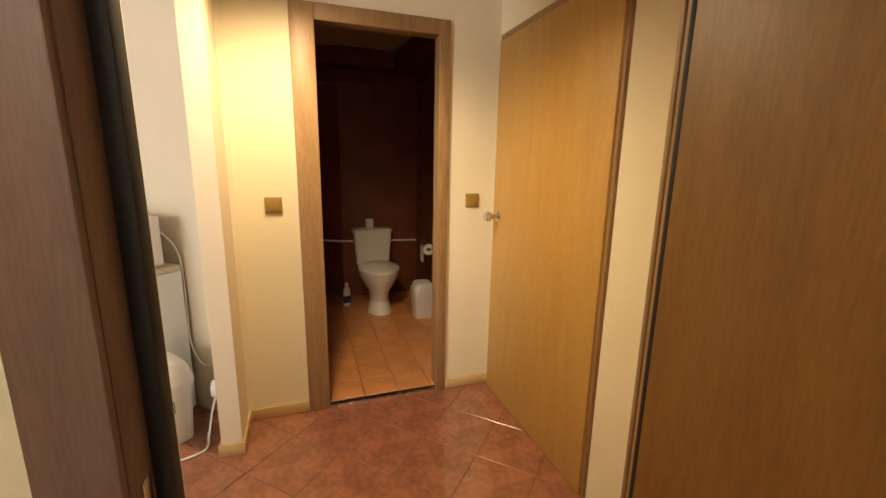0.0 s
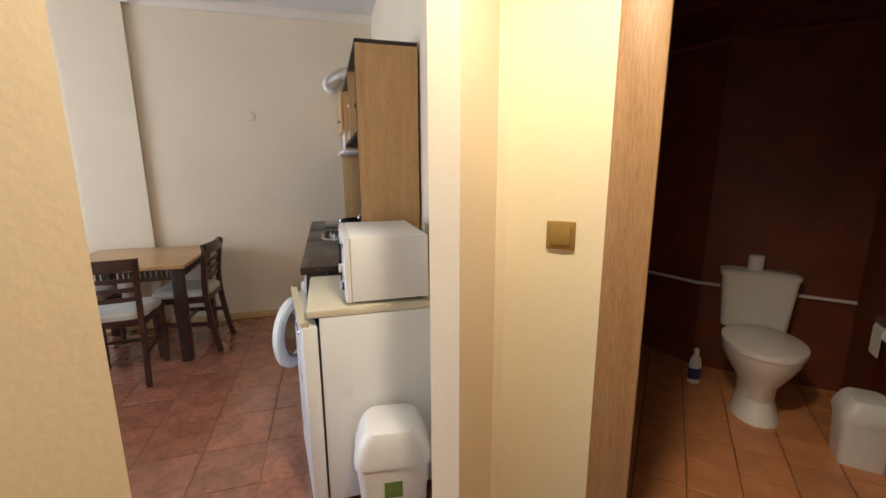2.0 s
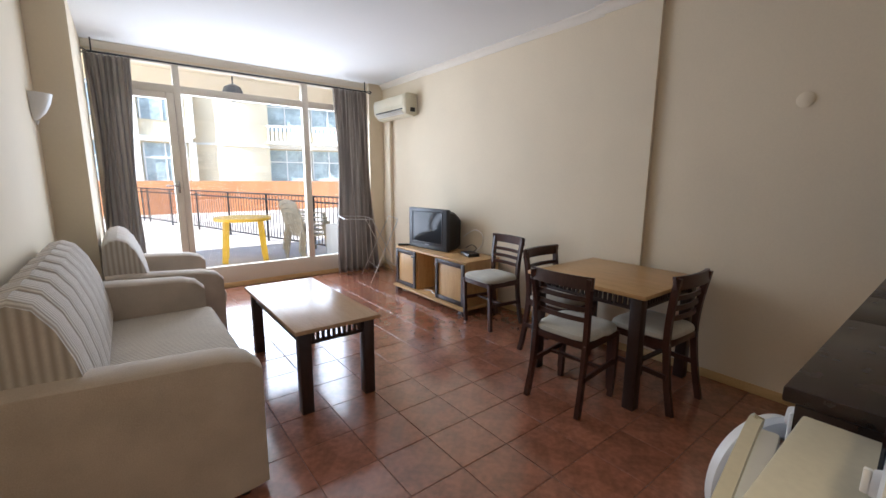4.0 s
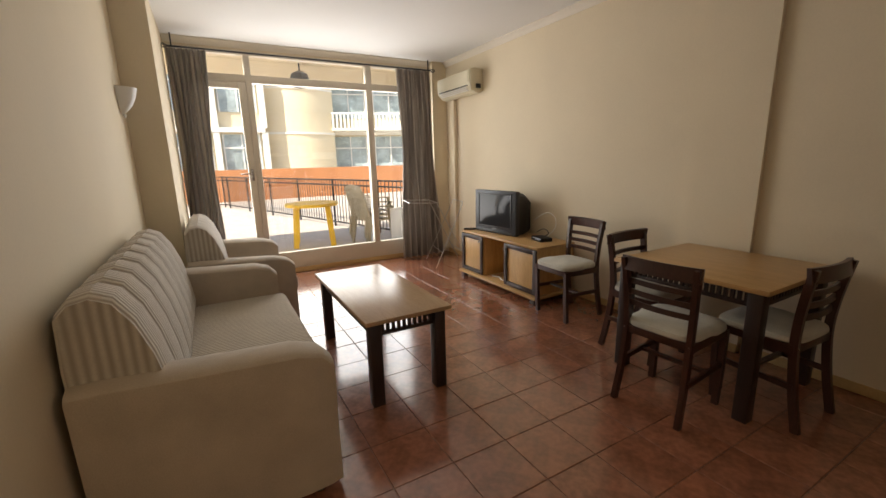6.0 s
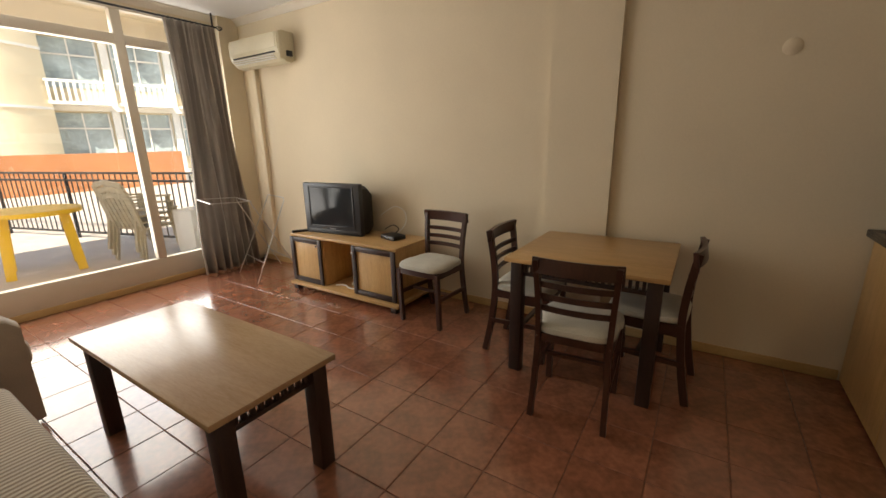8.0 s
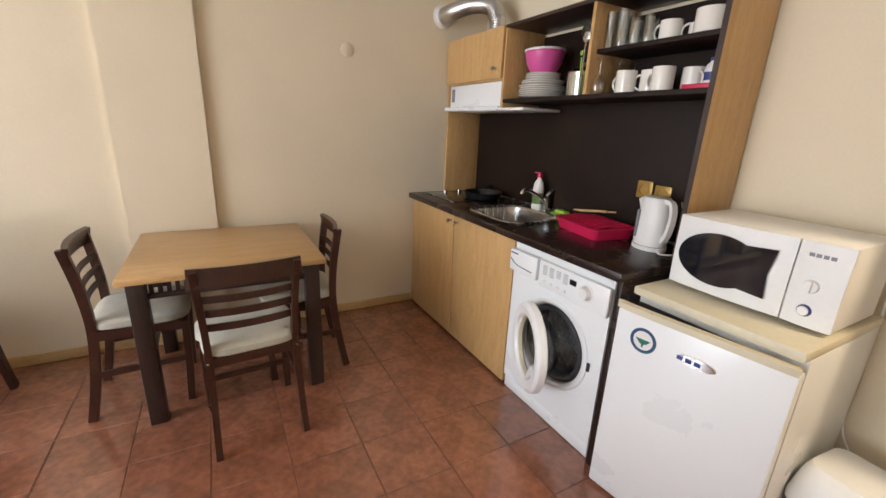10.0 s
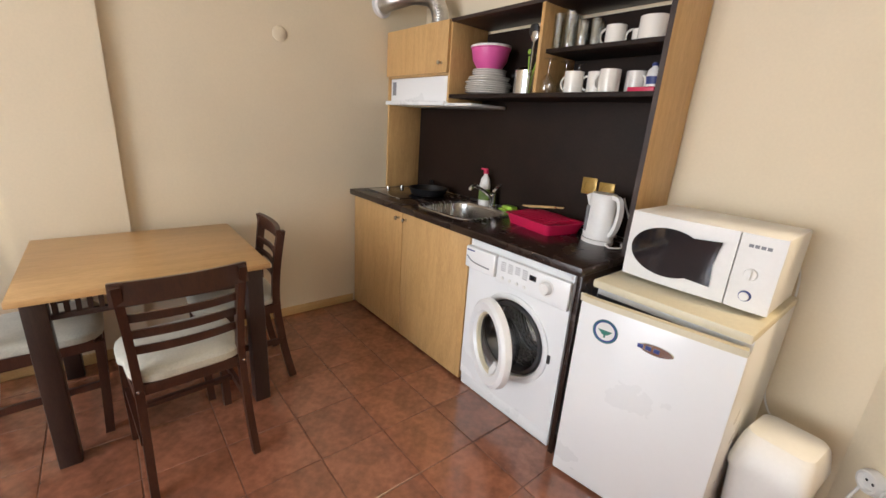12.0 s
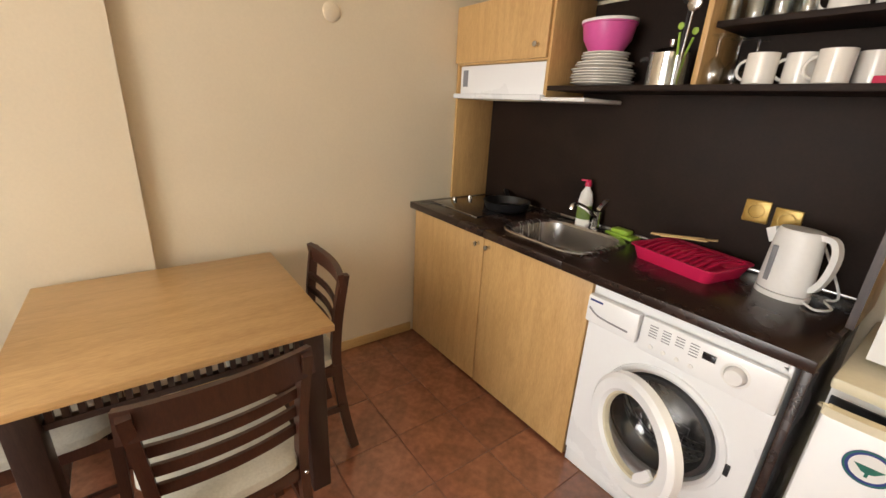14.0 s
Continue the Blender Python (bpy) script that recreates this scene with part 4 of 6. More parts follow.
# wall lamp
def sconce():
    s = thing("wall_lamp", pose(XS, -2.02, 1.83), "white plaster half-bowl wall lamp", "lamp")
    bm = bmesh.new()
    rings = []
    for r, z in ((0.012, -0.115), (0.03, -0.10), (0.06, -0.06), (0.085, 0.0), (0.095, 0.05), (0.098, 0.062), (0.088, 0.062), (0.08, 0.03), (0.05, -0.03), (0.01, -0.06)):
        rings.append([bm.verts.new((-r * 1.15 * math.sin(math.pi * k / 16) - 0.004, r * math.cos(math.pi * k / 16), z)) for k in range(17)])
    for a, b in zip(rings, rings[1:]):
        for k in range(16):
            bm.faces.new((a[k], a[k + 1], b[k + 1], b[k]))
    part("bowl", bm, M_WHITEPL, s)
    part("backplate", B(-0.012, -0.045, -0.07, 0, 0.045, 0.045, 0.003), M_WHITEPL, s)
    bm = bmesh.new()
    cyl(bm, 0.004, 0.013, 0.028, pose(-0.02, 0, -0.142), 12)
    part("finial", bm, M_WHITEPL, s)
    return s


sconce()


# curtains and rod
def curtain(name, xa, xb, xa2, xb2, ztop, zbot, y, folds, seed, label):
    c = thing(name, pose(0, 0, 0), label, "curtain", "curtains at window")
    rnd = random.Random(seed)
    ph = [rnd.uniform(0, 6.28) for _ in range(4)]
    bm = bmesh.new()
    nx, nz = folds * 12, 44
    rows = []
    for j in range(nz + 1):
        t = j / nz
        z = ztop + (zbot - ztop) * t
        gather = 1 - 0.10 * math.sin(math.pi * min(t * 1.3, 1))
        row = []
        for i in range(nx + 1):
            s = i / nx
            a, b = xa + (xa2 - xa) * t, xb + (xb2 - xb) * t
            x = (a + b) / 2 + (b - a) * (s - 0.5) * gather + 0.012 * math.sin(7 * t + ph[0] + 9 * s)
            amp = 0.028 + 0.026 * t
            yy = y + amp * math.sin(2 * math.pi * folds * s + 0.9 * math.sin(3 * t + ph[1]) + ph[2]) + 0.012 * math.sin(2 * math.pi * folds * 2.3 * s + ph[3])
            row.append(bm.verts.new((x, yy, z)))
        rows.append(row)
    for a, b in zip(rows, rows[1:]):
        for i in range(nx):
            bm.faces.new((a[i], a[i + 1], b[i + 1], b[i]))
    p = part("cloth", bm, M_CURTAIN, c)
    so = p.modifiers.new("thickness", "SOLIDIFY")
    so.thickness = 0.003
    return c


curtain("curtain", -0.43, -0.755, -0.40, -0.70, 2.515, 0.10, YG + 0.14, 6, 3, "grey striped curtain drawn beside balcony door")
curtain("curtain", -2.90, -3.36, -2.88, -3.50, 2.515, 0.02, YG + 0.16, 7, 8, "grey striped curtain gathered in corner of window")


def curtain_rod():
    r = thing("curtain_rod", pose(0, 0, 0), "black iron curtain rod with twisted finials", "curtain rod")
    y = YG + 0.14
    part("rod", tube(bmesh.new(), [(-0.44, y, 2.532), (-2.0, y, 2.532), (-3.40, y, 2.532)], 0.009, 10), M_IRON, r)
    for x, s in ((-0.44, 1), (-3.40, -1)):
        bm = bmesh.new()
        for k in range(6):
            a = k * math.pi / 3
            tube(bm, [(x + s * 0.075 * t, y + 0.022 * math.sin(math.pi * t) * math.cos(a + 2.6 * t), 2.532 + 0.022 * math.sin(math.pi * t) * math.sin(a + 2.6 * t)) for t in [i / 8 for i in range(9)]], 0.0028, 5)
        part("finial", bm, M_IRON, r)
        part("bracket", bar(bmesh.new(), [(x - s * 0.03, y, 2.53), (x - s * 0.03, y, CEIL - 0.001)], 0.012, 0.012), M_IRON, r)
    for i in range(2):
        x = -0.45 - 2.50 * i
        for k in range(7):
            bm = bmesh.new()
            tube(bm, [(x - 0.05 * k, y + 0.014 * math.cos(a), 2.529 + 0.014 * math.sin(a)) for a in [q * math.pi / 6 for q in range(13)]], 0.002, 5)
            part("ring", bm, M_IRON, r)
    return r


curtain_rod()


# folding drying rack in the corner
def drying_rack():
    d = thing("drying_rack", pose(-3.28, -2.93, 0, 0, 0, 76), "thin white wire drying rack standing half folded", "drying rack")
    w = 0.27
    for y0, y1, s in ((-0.22, 0.16, 1), (0.24, -0.16, -1)):
        bm = bmesh.new()
        pts = [(-w, y0, 0.006), (-w + 0.05, y1, 0.80), (-w + 0.07, y1 + 0.005 * s, 0.83), (w - 0.07, y1 + 0.005 * s, 0.83), (w - 0.05, y1, 0.80), (w, y0, 0.006)]
        tube(bm, pts, 0.0055, 7)
        part("leg_frame", bm, M_ALU, d)
        part("cross_bar", tube(bmesh.new(), [(-w + 0.015, y0 + (y1 - y0) * 0.25, 0.20), (w - 0.015, y0 + (y1 - y0) * 0.25, 0.20)], 0.005, 6), M_ALU, d)
    bm = bmesh.new()
    tube(bm, [(-w + 0.04, -0.16, 0.83), (-w + 0.04, -0.52, 0.845), (w - 0.04, -0.52, 0.845), (w - 0.04, -0.16, 0.83)], 0.005, 6)
    part("wing", bm, M_ALU, d)
    return d


drying_rack()


# ---- kitchen ----
CT = 0.878


def knob(parent, x, y, z):
    bm = bmesh.new()
    lathe(bm, [(0, 0), (0.009, 0), (0.006, 0.008), (0.007, 0.014), (0.013, 0.02), (0.012, 0.027), (0, 0.03)], pose(x, y, z, 90, 0, 0), 14)
    return part("knob", bm, M_STEEL, parent, "small brushed metal knob")


def base_cabinet():
    c = thing("base_cabinet", pose(0, 0, 0), "oak veneer kitchen base cabinet with two doors", "cabinet")
    part("body", B(XW + 0.02, 1.745, 0.06, -2.412, YK - 0.02, 0.70), M_OAK, c)
    part("front_rail", B(XW + 0.02, 1.745, 0.7005, -2.412, 1.765, CT - 0.039), M_OAK, c)
    part("side_cheek", B(-2.43, 1.7655, 0.7005, -2.412, YK - 0.02, CT - 0.039), M_OAK, c)
    part("plinth", B(XW + 0.02, 1.775, 0.0, -2.412, 1.80, 0.0595), M_BLACKWOOD, c)
    for a, b, k in ((XW + 0.03, -3.026, -3.062), (-3.020, -2.414, -2.985)):
        d = part("door", B(a, 1.722, 0.018, b, 1.744, CT - 0.045, 0.002), M_OAK, c, "oak veneer door")
        knob(d, k, 1.722, 0.792)
    part("end_panel", B(-1.797, 1.715, 0.0, -1.775, YK - 0.01, CT - 0.039, 0.001), M_COUNTER, c, "dark brown end panel")
    return c


base_cabinet()


def worktop():
    # worktop with an opening for the sink
    w = thing("worktop", pose(0, 0, 0), "dark brown laminate worktop with rounded front", "worktop")
    x0, x1, y0, y1, z0, z1 = XW + 0.012, -1.768, 1.690, YK - 0.012, CT - 0.038, CT
    a, b, c, d = -3.005, -2.545, 1.80, 2.175
    part("slab", B(x0, y0, z0, a, y1, z1, 0.006), M_COUNTER, w)
    part("slab", B(b, y0, z0, x1, y1, z1, 0.006), M_COUNTER, w)
    part("slab", B(a - 0.0005, y0, z0, b + 0.0005, c, z1, 0.006), M_COUNTER, w)
    part("slab", B(a - 0.0005, d, z0, b + 0.0005, y1, z1, 0.006), M_COUNTER, w)
    part("edge_strip", B(x0 + 0.1, YK - 0.035, CT + 0.0005, x1 - 0.03, YK - 0.022, CT + 0.016, 0.004), M_STEEL, w, "metal strip along backboard")
    return w


worktop()


def sink():
    s = thing("sink", pose(-2.775, 1.988, CT), "inset stainless steel sink with raised rim", "sink")
    bm = bmesh.new()
    loft(bm, [rr_ring(0.252, 0.208, 0.12, 0.0005), rr_ring(0.248, 0.204, 0.12, 0.006), rr_ring(0.228, 0.186, 0.11, 0.005), rr_ring(0.218, 0.176, 0.10, -0.006), rr_ring(0.205, 0.165, 0.095, -0.12), rr_ring(0.16, 0.12, 0.07, -0.145), rr_ring(0.03, 0.03, 0.0299, -0.15)])
    part("bowl", bm, M_STEEL, s)
    bm = bmesh.new()
    cyl(bm, 0.028, 0.024, 0.006, pose(0.02, 0.0, -0.149), 20)
    part("drain", bm, M_CHROME, s)
    return s


sink()


def tap():
    t = thing("sink_tap", pose(-2.765, 2.228, CT), "chrome mixer tap behind sink", "tap")
    bm = bmesh.new()
    lathe(bm, [(0, 0), (0.027, 0), (0.027, 0.006), (0.022, 0.012), (0.020, 0.075), (0.022, 0.09), (0.0, 0.098)], None, 20)
    part("body", bm, M_CHROME, t)
    part("spout", tube(bmesh.new(), smooth_curve([(0, -0.01, 0.06), (-0.02, -0.08, 0.11), (-0.03, -0.14, 0.135), (-0.033, -0.165, 0.128), (-0.034, -0.172, 0.11)], 4), 0.011, 10), M_CHROME, t)
    part("lever", bar(bmesh.new(), [(0, 0.0, 0.095), (0.01, 0.02, 0.125), (0.012, 0.05, 0.145)], 0.022, 0.01), M_CHROME, t)
    return t


tap()


def hob():
    h = thing("hob", pose(-3.39, 1.99, CT), "black glass two-ring electric hob", "hob")
    part("glass_plate", B(-0.20, -0.18, 0.0005, 0.20, 0.24, 0.006, 0.002), M_DARKGLASS, h)
    part("metal_edge", B(-0.206, -0.186, 0.0, 0.206, -0.1805, 0.007, 0.001), M_STEEL, h)
    for y in (-0.04, 0.08):
        bm = bmesh.new()
        cyl(bm, 0.014, 0.011, 0.018, pose(-0.172, y, 0.006), 16)
        part("dial", bm, M_STEEL, h, "small metal dial")
    return h


hob()


def frying_pan():
    p = thing("frying_pan", pose(-3.25, 2.08, CT + 0.0065), "black cast frying pan on hob", "pan")
    bm = bmesh.new()
    lathe(bm, [(0, 0), (0.105, 0), (0.115, 0.006), (0.132, 0.045), (0.134, 0.050), (0.128, 0.050), (0.112, 0.010), (0, 0.007)], None, 36)
    part("bowl", bm, M_BLACKPAN, p)
    part("handle", bar(bmesh.new(), smooth_curve([(-0.09, 0.09, 0.04), (-0.13, 0.13, 0.052), (-0.20, 0.185, 0.06)], 4), 0.024, 0.012, (0, 1, 0)), M_BLACKPL, p)
    return p


frying_pan()


def bottle(name, m, h, r, body, cap, label, spray=False):
    b = thing(name, m, label, "bottle")
    bm = bmesh.new()
    lathe(bm, [(0, 0), (r * 0.95, 0), (r, 0.006), (r, h * 0.55), (r * 0.8, h * 0.72), (r * 0.38, h * 0.82), (r * 0.36, h * 0.86), (0, h * 0.86)], None, 20, 1.0, 0.7)
    part("body", bm, body, b)
    bm = bmesh.new()
    lathe(bm, [(0, h * 0.861), (r * 0.45, h * 0.861), (r * 0.42, h * 0.96), (r * 0.2, h), (0, h)], None, 16)
    if spray:
        box(bm, -r * 1.0, -0.006, h * 0.96, r * 0.3, 0.006, h * 1.0, 0.002)
    part("cap", bm, cap, b)
    bm = bmesh.new()
    lathe(bm, [(r * 1.012, h * 0.16), (r * 1.012, h * 0.46)], None, 20, 1.0, 0.7)
    part("label_band", bm, M_GREENLABEL if body is M_WHITEPL and spray else M_BLUEINK, b)
    return b


bottle("dish_soap", pose(-2.835, 2.215, CT, 0, 0, 20), 0.235, 0.036, M_WHITEPL, M_RED, "white dish soap bottle with red pump", True)


def sponge_tray():
    s = thing("sponge_dish", pose(-2.615, 2.232, CT, 0, 0, -8), "lime green sponge dish beside tap", "sponge dish")
    part("tray", B(-0.08, -0.035, 0, 0.07, 0.035, 0.014, 0.005), M_LIME, s)
    part("sponge", B(-0.055, -0.025, 0.0145, 0.035, 0.025, 0.036, 0.006), M_LIME, s)
    return s


sponge_tray()


def dish_rack():
    d = thing("dish_rack", pose(-2.265, 2.095, CT, 0, 0, -11) @ Matrix.Diagonal((0.88, 0.88, 0.9, 1)), "crimson plastic dish rack with ribbed tray", "dish rack")
    bm = bmesh.new()
    loft(bm, [rr_ring(0.17, 0.125, 0.03, 0.0), rr_ring(0.19, 0.142, 0.035, 0.055), rr_ring(0.20, 0.152, 0.038, 0.058), rr_ring(0.20, 0.152, 0.038, 0.062), rr_ring(0.182, 0.134, 0.033, 0.060), rr_ring(0.166, 0.12, 0.03, 0.012)], True)
    part("tray", bm, M_RED, d)
    for k in range(11):
        x = -0.15 + 0.03 * k
        part("rib", bar(bmesh.new(), [(x, -0.125, 0.056), (x, -0.04, 0.073), (x, 0.04, 0.073), (x, 0.125, 0.056)], 0.011, 0.008), M_RED, d)
    return d


dish_rack()
for k, (dx, a) in enumerate(((0, 28), (0.018, 22), (0.04, 35))):
    bm = bmesh.new()
    bar(bm, [(0, 0, 0), (0.12, 0, 0.0), (0.20, 0, 0.0)], 0.012, 0.006, (0, 1, 0))
    sp = tagged(part("wooden_spoon", bm, M_STRAW), "wooden spoon handle resting on dish rack", "spoon", "wooden spoons")
    sp.matrix_basis = pose(-2.44 + dx, 2.13, CT + 0.082, 0, -8, a - 24)


def kettle():
    k = thing("kettle", pose(-1.965, 2.115, CT, 0, 0, -20), "white plastic electric kettle on worktop", "kettle")
    bm = bmesh.new()
    lathe(bm, [(0, 0.0), (0.080, 0.0), (0.080, 0.018), (0, 0.018)], None, 28, 1.0, 0.82)
    part("base", bm, M_WHITEPL, k)
    bm = bmesh.new()
    lathe(bm, [(0, 0.02), (0.076, 0.02), (0.078, 0.04), (0.072, 0.14), (0.066, 0.215), (0.06, 0.228), (0, 0.232)], None, 28, 1.0, 0.82)
    part("body", bm, M_WHITEPL, k)
    part("spout", bar(bmesh.new(), [(-0.062, 0, 0.17), (-0.085, 0, 0.212)], 0.04, 0.03, (0, 1, 0)), M_WHITEPL, k)
    part("handle", bar(bmesh.new(), smooth_curve([(0.055, 0, 0.218), (0.095, 0, 0.215), (0.112, 0, 0.17), (0.105, 0, 0.10), (0.085, 0, 0.055), (0.066, 0, 0.05)], 4), 0.024, 0.018, (0, 1, 0)), M_WHITEPL, k)
    part("water_gauge", B(-0.03, -0.066, 0.05, -0.015, -0.058, 0.17, 0.002), M_GREYINK, k)
    return k


KETTLE = kettle()
cable("kettle_cord", [(-1.90, 2.08, CT + 0.008), (-1.86, 2.04, CT + 0.008), (-1.83, 2.09, CT + 0.008), (-1.86, 2.15, CT + 0.012), (-1.84, 2.20, CT + 0.03), (-1.95, 2.272, CT + 0.2)], "white kettle cord on worktop", M_WHITEPL, 0.004, KETTLE)


# wall unit: backboard, side panels, open shelves
def wall_unit():
    u = thing("kitchen_shelf_unit", pose(0, 0, 0), "oak kitchen wall unit with dark backboard and open shelves", "shelf unit")
    y0, yb = 1.994, YK - 0.012
    part("backboard", B(XW + 0.022, yb - 0.012, CT + 0.002, -1.779, yb, 1.90, 0.001), M_SPLASH, u, "dark brown backboard")
    part("side_panel", B(-1.778, y0, CT + 0.001, -1.760, yb, 1.918, 0.001), M_OAK, u, "tall oak side panel")
    part("panel_edge", B(-1.7795, y0 - 0.002, CT + 0.001, -1.7595, y0 - 0.0001, 1.918), M_BLACKWOOD, u)
    part("side_panel", B(XW + 0.004, y0, CT + 0.001, XW + 0.021, yb, 1.918, 0.001), M_OAK, u)
    part("top_board", B(XW + 0.004, y0, 1.9185, -1.760, yb, 1.936, 0.001), M_BLACKWOOD, u)
    part("shelf", B(-2.988, y0, 1.512, -1.780, yb - 0.013, 1.532, 0.001), M_SPLASH, u, "dark brown bottom shelf")
    part("shelf", B(-2.336, y0 + 0.03, 1.708, -1.780, yb - 0.013, 1.726, 0.001), M_SPLASH, u, "dark brown upper shelf")
    part("divider", B(-2.362, y0, 1.533, -2.344, yb - 0.013, 1.918, 0.001), M_OAK, u)
    part("divider", B(-3.008, y0, 1.47, -2.990, yb - 0.013, 1.918, 0.001), M_OAK, u)
    part("cupboard_floor", B(XW + 0.022, y0, 1.640, -3.009, yb - 0.013, 1.656, 0.001), M_OAK, u)
    d = part("cupboard_door", B(XW + 0.01, y0 - 0.019, 1.650, -3.002, y0 - 0.001, 1.930, 0.002), M_OAK, u, "oak cupboard door above hood")
    knob(d, -3.055, y0 - 0.019, 1.705)
    return u


wall_unit()


def cooker_hood():
    h = thing("cooker_hood", pose(0, 0, 0), "white slim cooker hood under cupboard", "cooker hood")
    part("body", B(XW + 0.035, 2.0, 1.492, -3.012, 2.26, 1.637, 0.004), M_WHITE, h)
    part("lip", B(XW + 0.024, 1.90 + 0.06, 1.466, -2.995, 2.26, 1.4915, 0.004), M_WHITE, h)
    part("side_lip", B(-2.994, 1.97, 1.466, -2.76, 2.25, 1.482, 0.003), M_WHITEPL, h)
    part("control_plate", B(XW + 0.06, 1.9975, 1.53, XW + 0.10, 1.9995, 1.615), M_GREYINK, h)
    part("light_diffuser", B(-3.45, 2.02, 1.462, -3.15, 2.10, 1.4655), M_YELLOWED, h)
    return h


cooker_hood()


def duct():
    d = thing("exhaust_duct", pose(0, 0, 0), "ribbed aluminium exhaust duct above cupboard", "duct")
    path = smooth_curve([(XW + 0.002, 1.93, 2.085), (XW + 0.10, 1.95, 2.10), (XW + 0.22, 2.03, 2.13), (XW + 0.33, 2.10, 2.11), (XW + 0.375, 2.13, 2.03), (XW + 0.38, 2.13, 1.937)], 14)
    bm = bmesh.new()
    n, up, rings = 18, None, []
    for i, p in enumerate(path):
        t = (path[min(i + 1, len(path) - 1)] - path[max(i - 1, 0)]).normalized()
        up = up or t.orthogonal().normalized()
        up = (up - t * up.dot(t)).normalized()
        s, r = t.cross(up), 0.052 + 0.0025 * (i % 2)
        rings.append([bm.verts.new(p + r * (math.cos(2 * math.pi * k / n) * up + math.sin(2 * math.pi * k / n) * s)) for k in range(n)])
    for a, b in zip(rings, rings[1:]):
        for k in range(n):
            bm.faces.new((a[k], a[(k + 1) % n], b[(k + 1) % n], b[k]))
    part("hose", bm, M_ALU, d)
    bm = bmesh.new()
    lathe(bm, [(0, 0), (0.075, 0), (0.075, 0.005), (0.06, 0.012), (0.052, 0.03)], pose(XW + 0.001, 1.93, 2.085, 0, 90, 0), 24)
    part("wall_collar", bm, M_WHITEPL, d)
    return d


duct()


def stack_of_plates():
    for k in range(11):
        r = 0.134 - 0.001 * (k % 3) if k < 6 else 0.120 if k < 8 else 0.098
        bm = bmesh.new()
        lathe(bm, [(0, 0), (r * 0.6, 0), (r * 0.66, 0.003), (r, 0.013), (r, 0.016), (r * 0.64, 0.007), (0, 0.005)], None, 32)
        p = tagged(part("plate", bm, M_CERAMIC), "pale china plate in a stack on shelf", "plate", "stacked plates")
        p.matrix_basis = pose(-2.805 + 0.004 * math.sin(k * 2.1), 2.132 + 0.003 * math.cos(k * 1.7), 1.5325 + 0.0108 * k + (0.006 if k > 5 else 0) + (0.006 if k > 7 else 0))


stack_of_plates()
bowl = thing("mixing_bowl", pose(-2.805, 2.128, 1.6695), "pink plastic bowl with loose white lid on plate stack", "bowl")
part("bowl", lathe(bmesh.new(), [(0, 0), (0.062, 0), (0.07, 0.004), (0.098, 0.05), (0.108, 0.105), (0.113, 0.107), (0.113, 0.113), (0.106, 0.113), (0.094, 0.052), (0.066, 0.008), (0, 0.007)], None, 36), M_PINK, bowl)
lid = part("lid", lathe(bmesh.new(), [(0, 0.010), (0.085, 0.010), (0.098, 0.014), (0.114, 0.010), (0.114, 0.0), (0.110, 0.0), (0.108, 0.006), (0, 0.006)], None, 36), M_WHITEPL, bowl, "translucent white lid")
lid.matrix_basis = pose(0, 0, 0.1135, 1.5, -1.0, 0)


def saucepan():
    s = thing("saucepan", pose(-2.535, 2.16, 1.5325) @ Matrix.Diagonal((0.96, 0.96, 1.28, 1)), "small steel saucepan with lid on shelf", "pot")
    bm = bmesh.new()
    lathe(bm, [(0, 0), (0.075, 0), (0.079, 0.005), (0.079, 0.095), (0.083, 0.098), (0.074, 0.098), (0.073, 0.008), (0, 0.006)], None, 28)
    part("body", bm, M_CHROME, s)
    bm = bmesh.new()
    lathe(bm, [(0.082, 0.0985), (0.07, 0.106), (0.02, 0.116), (0.012, 0.12), (0.014, 0.134), (0, 0.136)], None, 28)
    part("lid", bm, M_CHROME, s)
    part("handle", bar(bmesh.new(), [(-0.076, 0, 0.08), (-0.10, 0, 0.085), (-0.12, 0, 0.08)], 0.02, 0.01, (0, 1, 0)), M_BLACKPL, s)
    return s


saucepan()


def utensil_holder():
    u = thing("utensil_holder", pose(-2.455, 2.065, 1.5325), "clear jar holding black ladle and green utensils", "utensil holder")
    bm = bmesh.new()
    lathe(bm, [(0, 0), (0.032, 0), (0.034, 0.10), (0.031, 0.10), (0.029, 0.004), (0, 0.004)], None, 20)
    part("jar", bm, M_CLEAR, u)
    for x, y, h, mm, head in ((0.0, 0.0, 0.30, M_BLACKPL, 0.032), (0.012, -0.008, 0.27, M_STEEL, 0.026), (-0.012, 0.006, 0.21, M_LIME, 0.012), (0.016, 0.01, 0.19, M_LIME, 0.012)):
        bm = bmesh.new()
        tube(bm, [(x * 0.4, y * 0.4, 0.006), (x, y, 0.11), (x * 1.7, y * 1.7, h - 0.03)], 0.004, 7)
        lathe(bm, [(0, -head), (head * 0.7, -head * 0.6), (head, 0.0), (head * 0.7, head * 0.9), (0, head * 1.1)], pose(x * 1.8, y * 1.8, h - 0.01), 14, 1.0, 0.35)
        part("utensil", bm, mm, u)
    return u


utensil_holder()


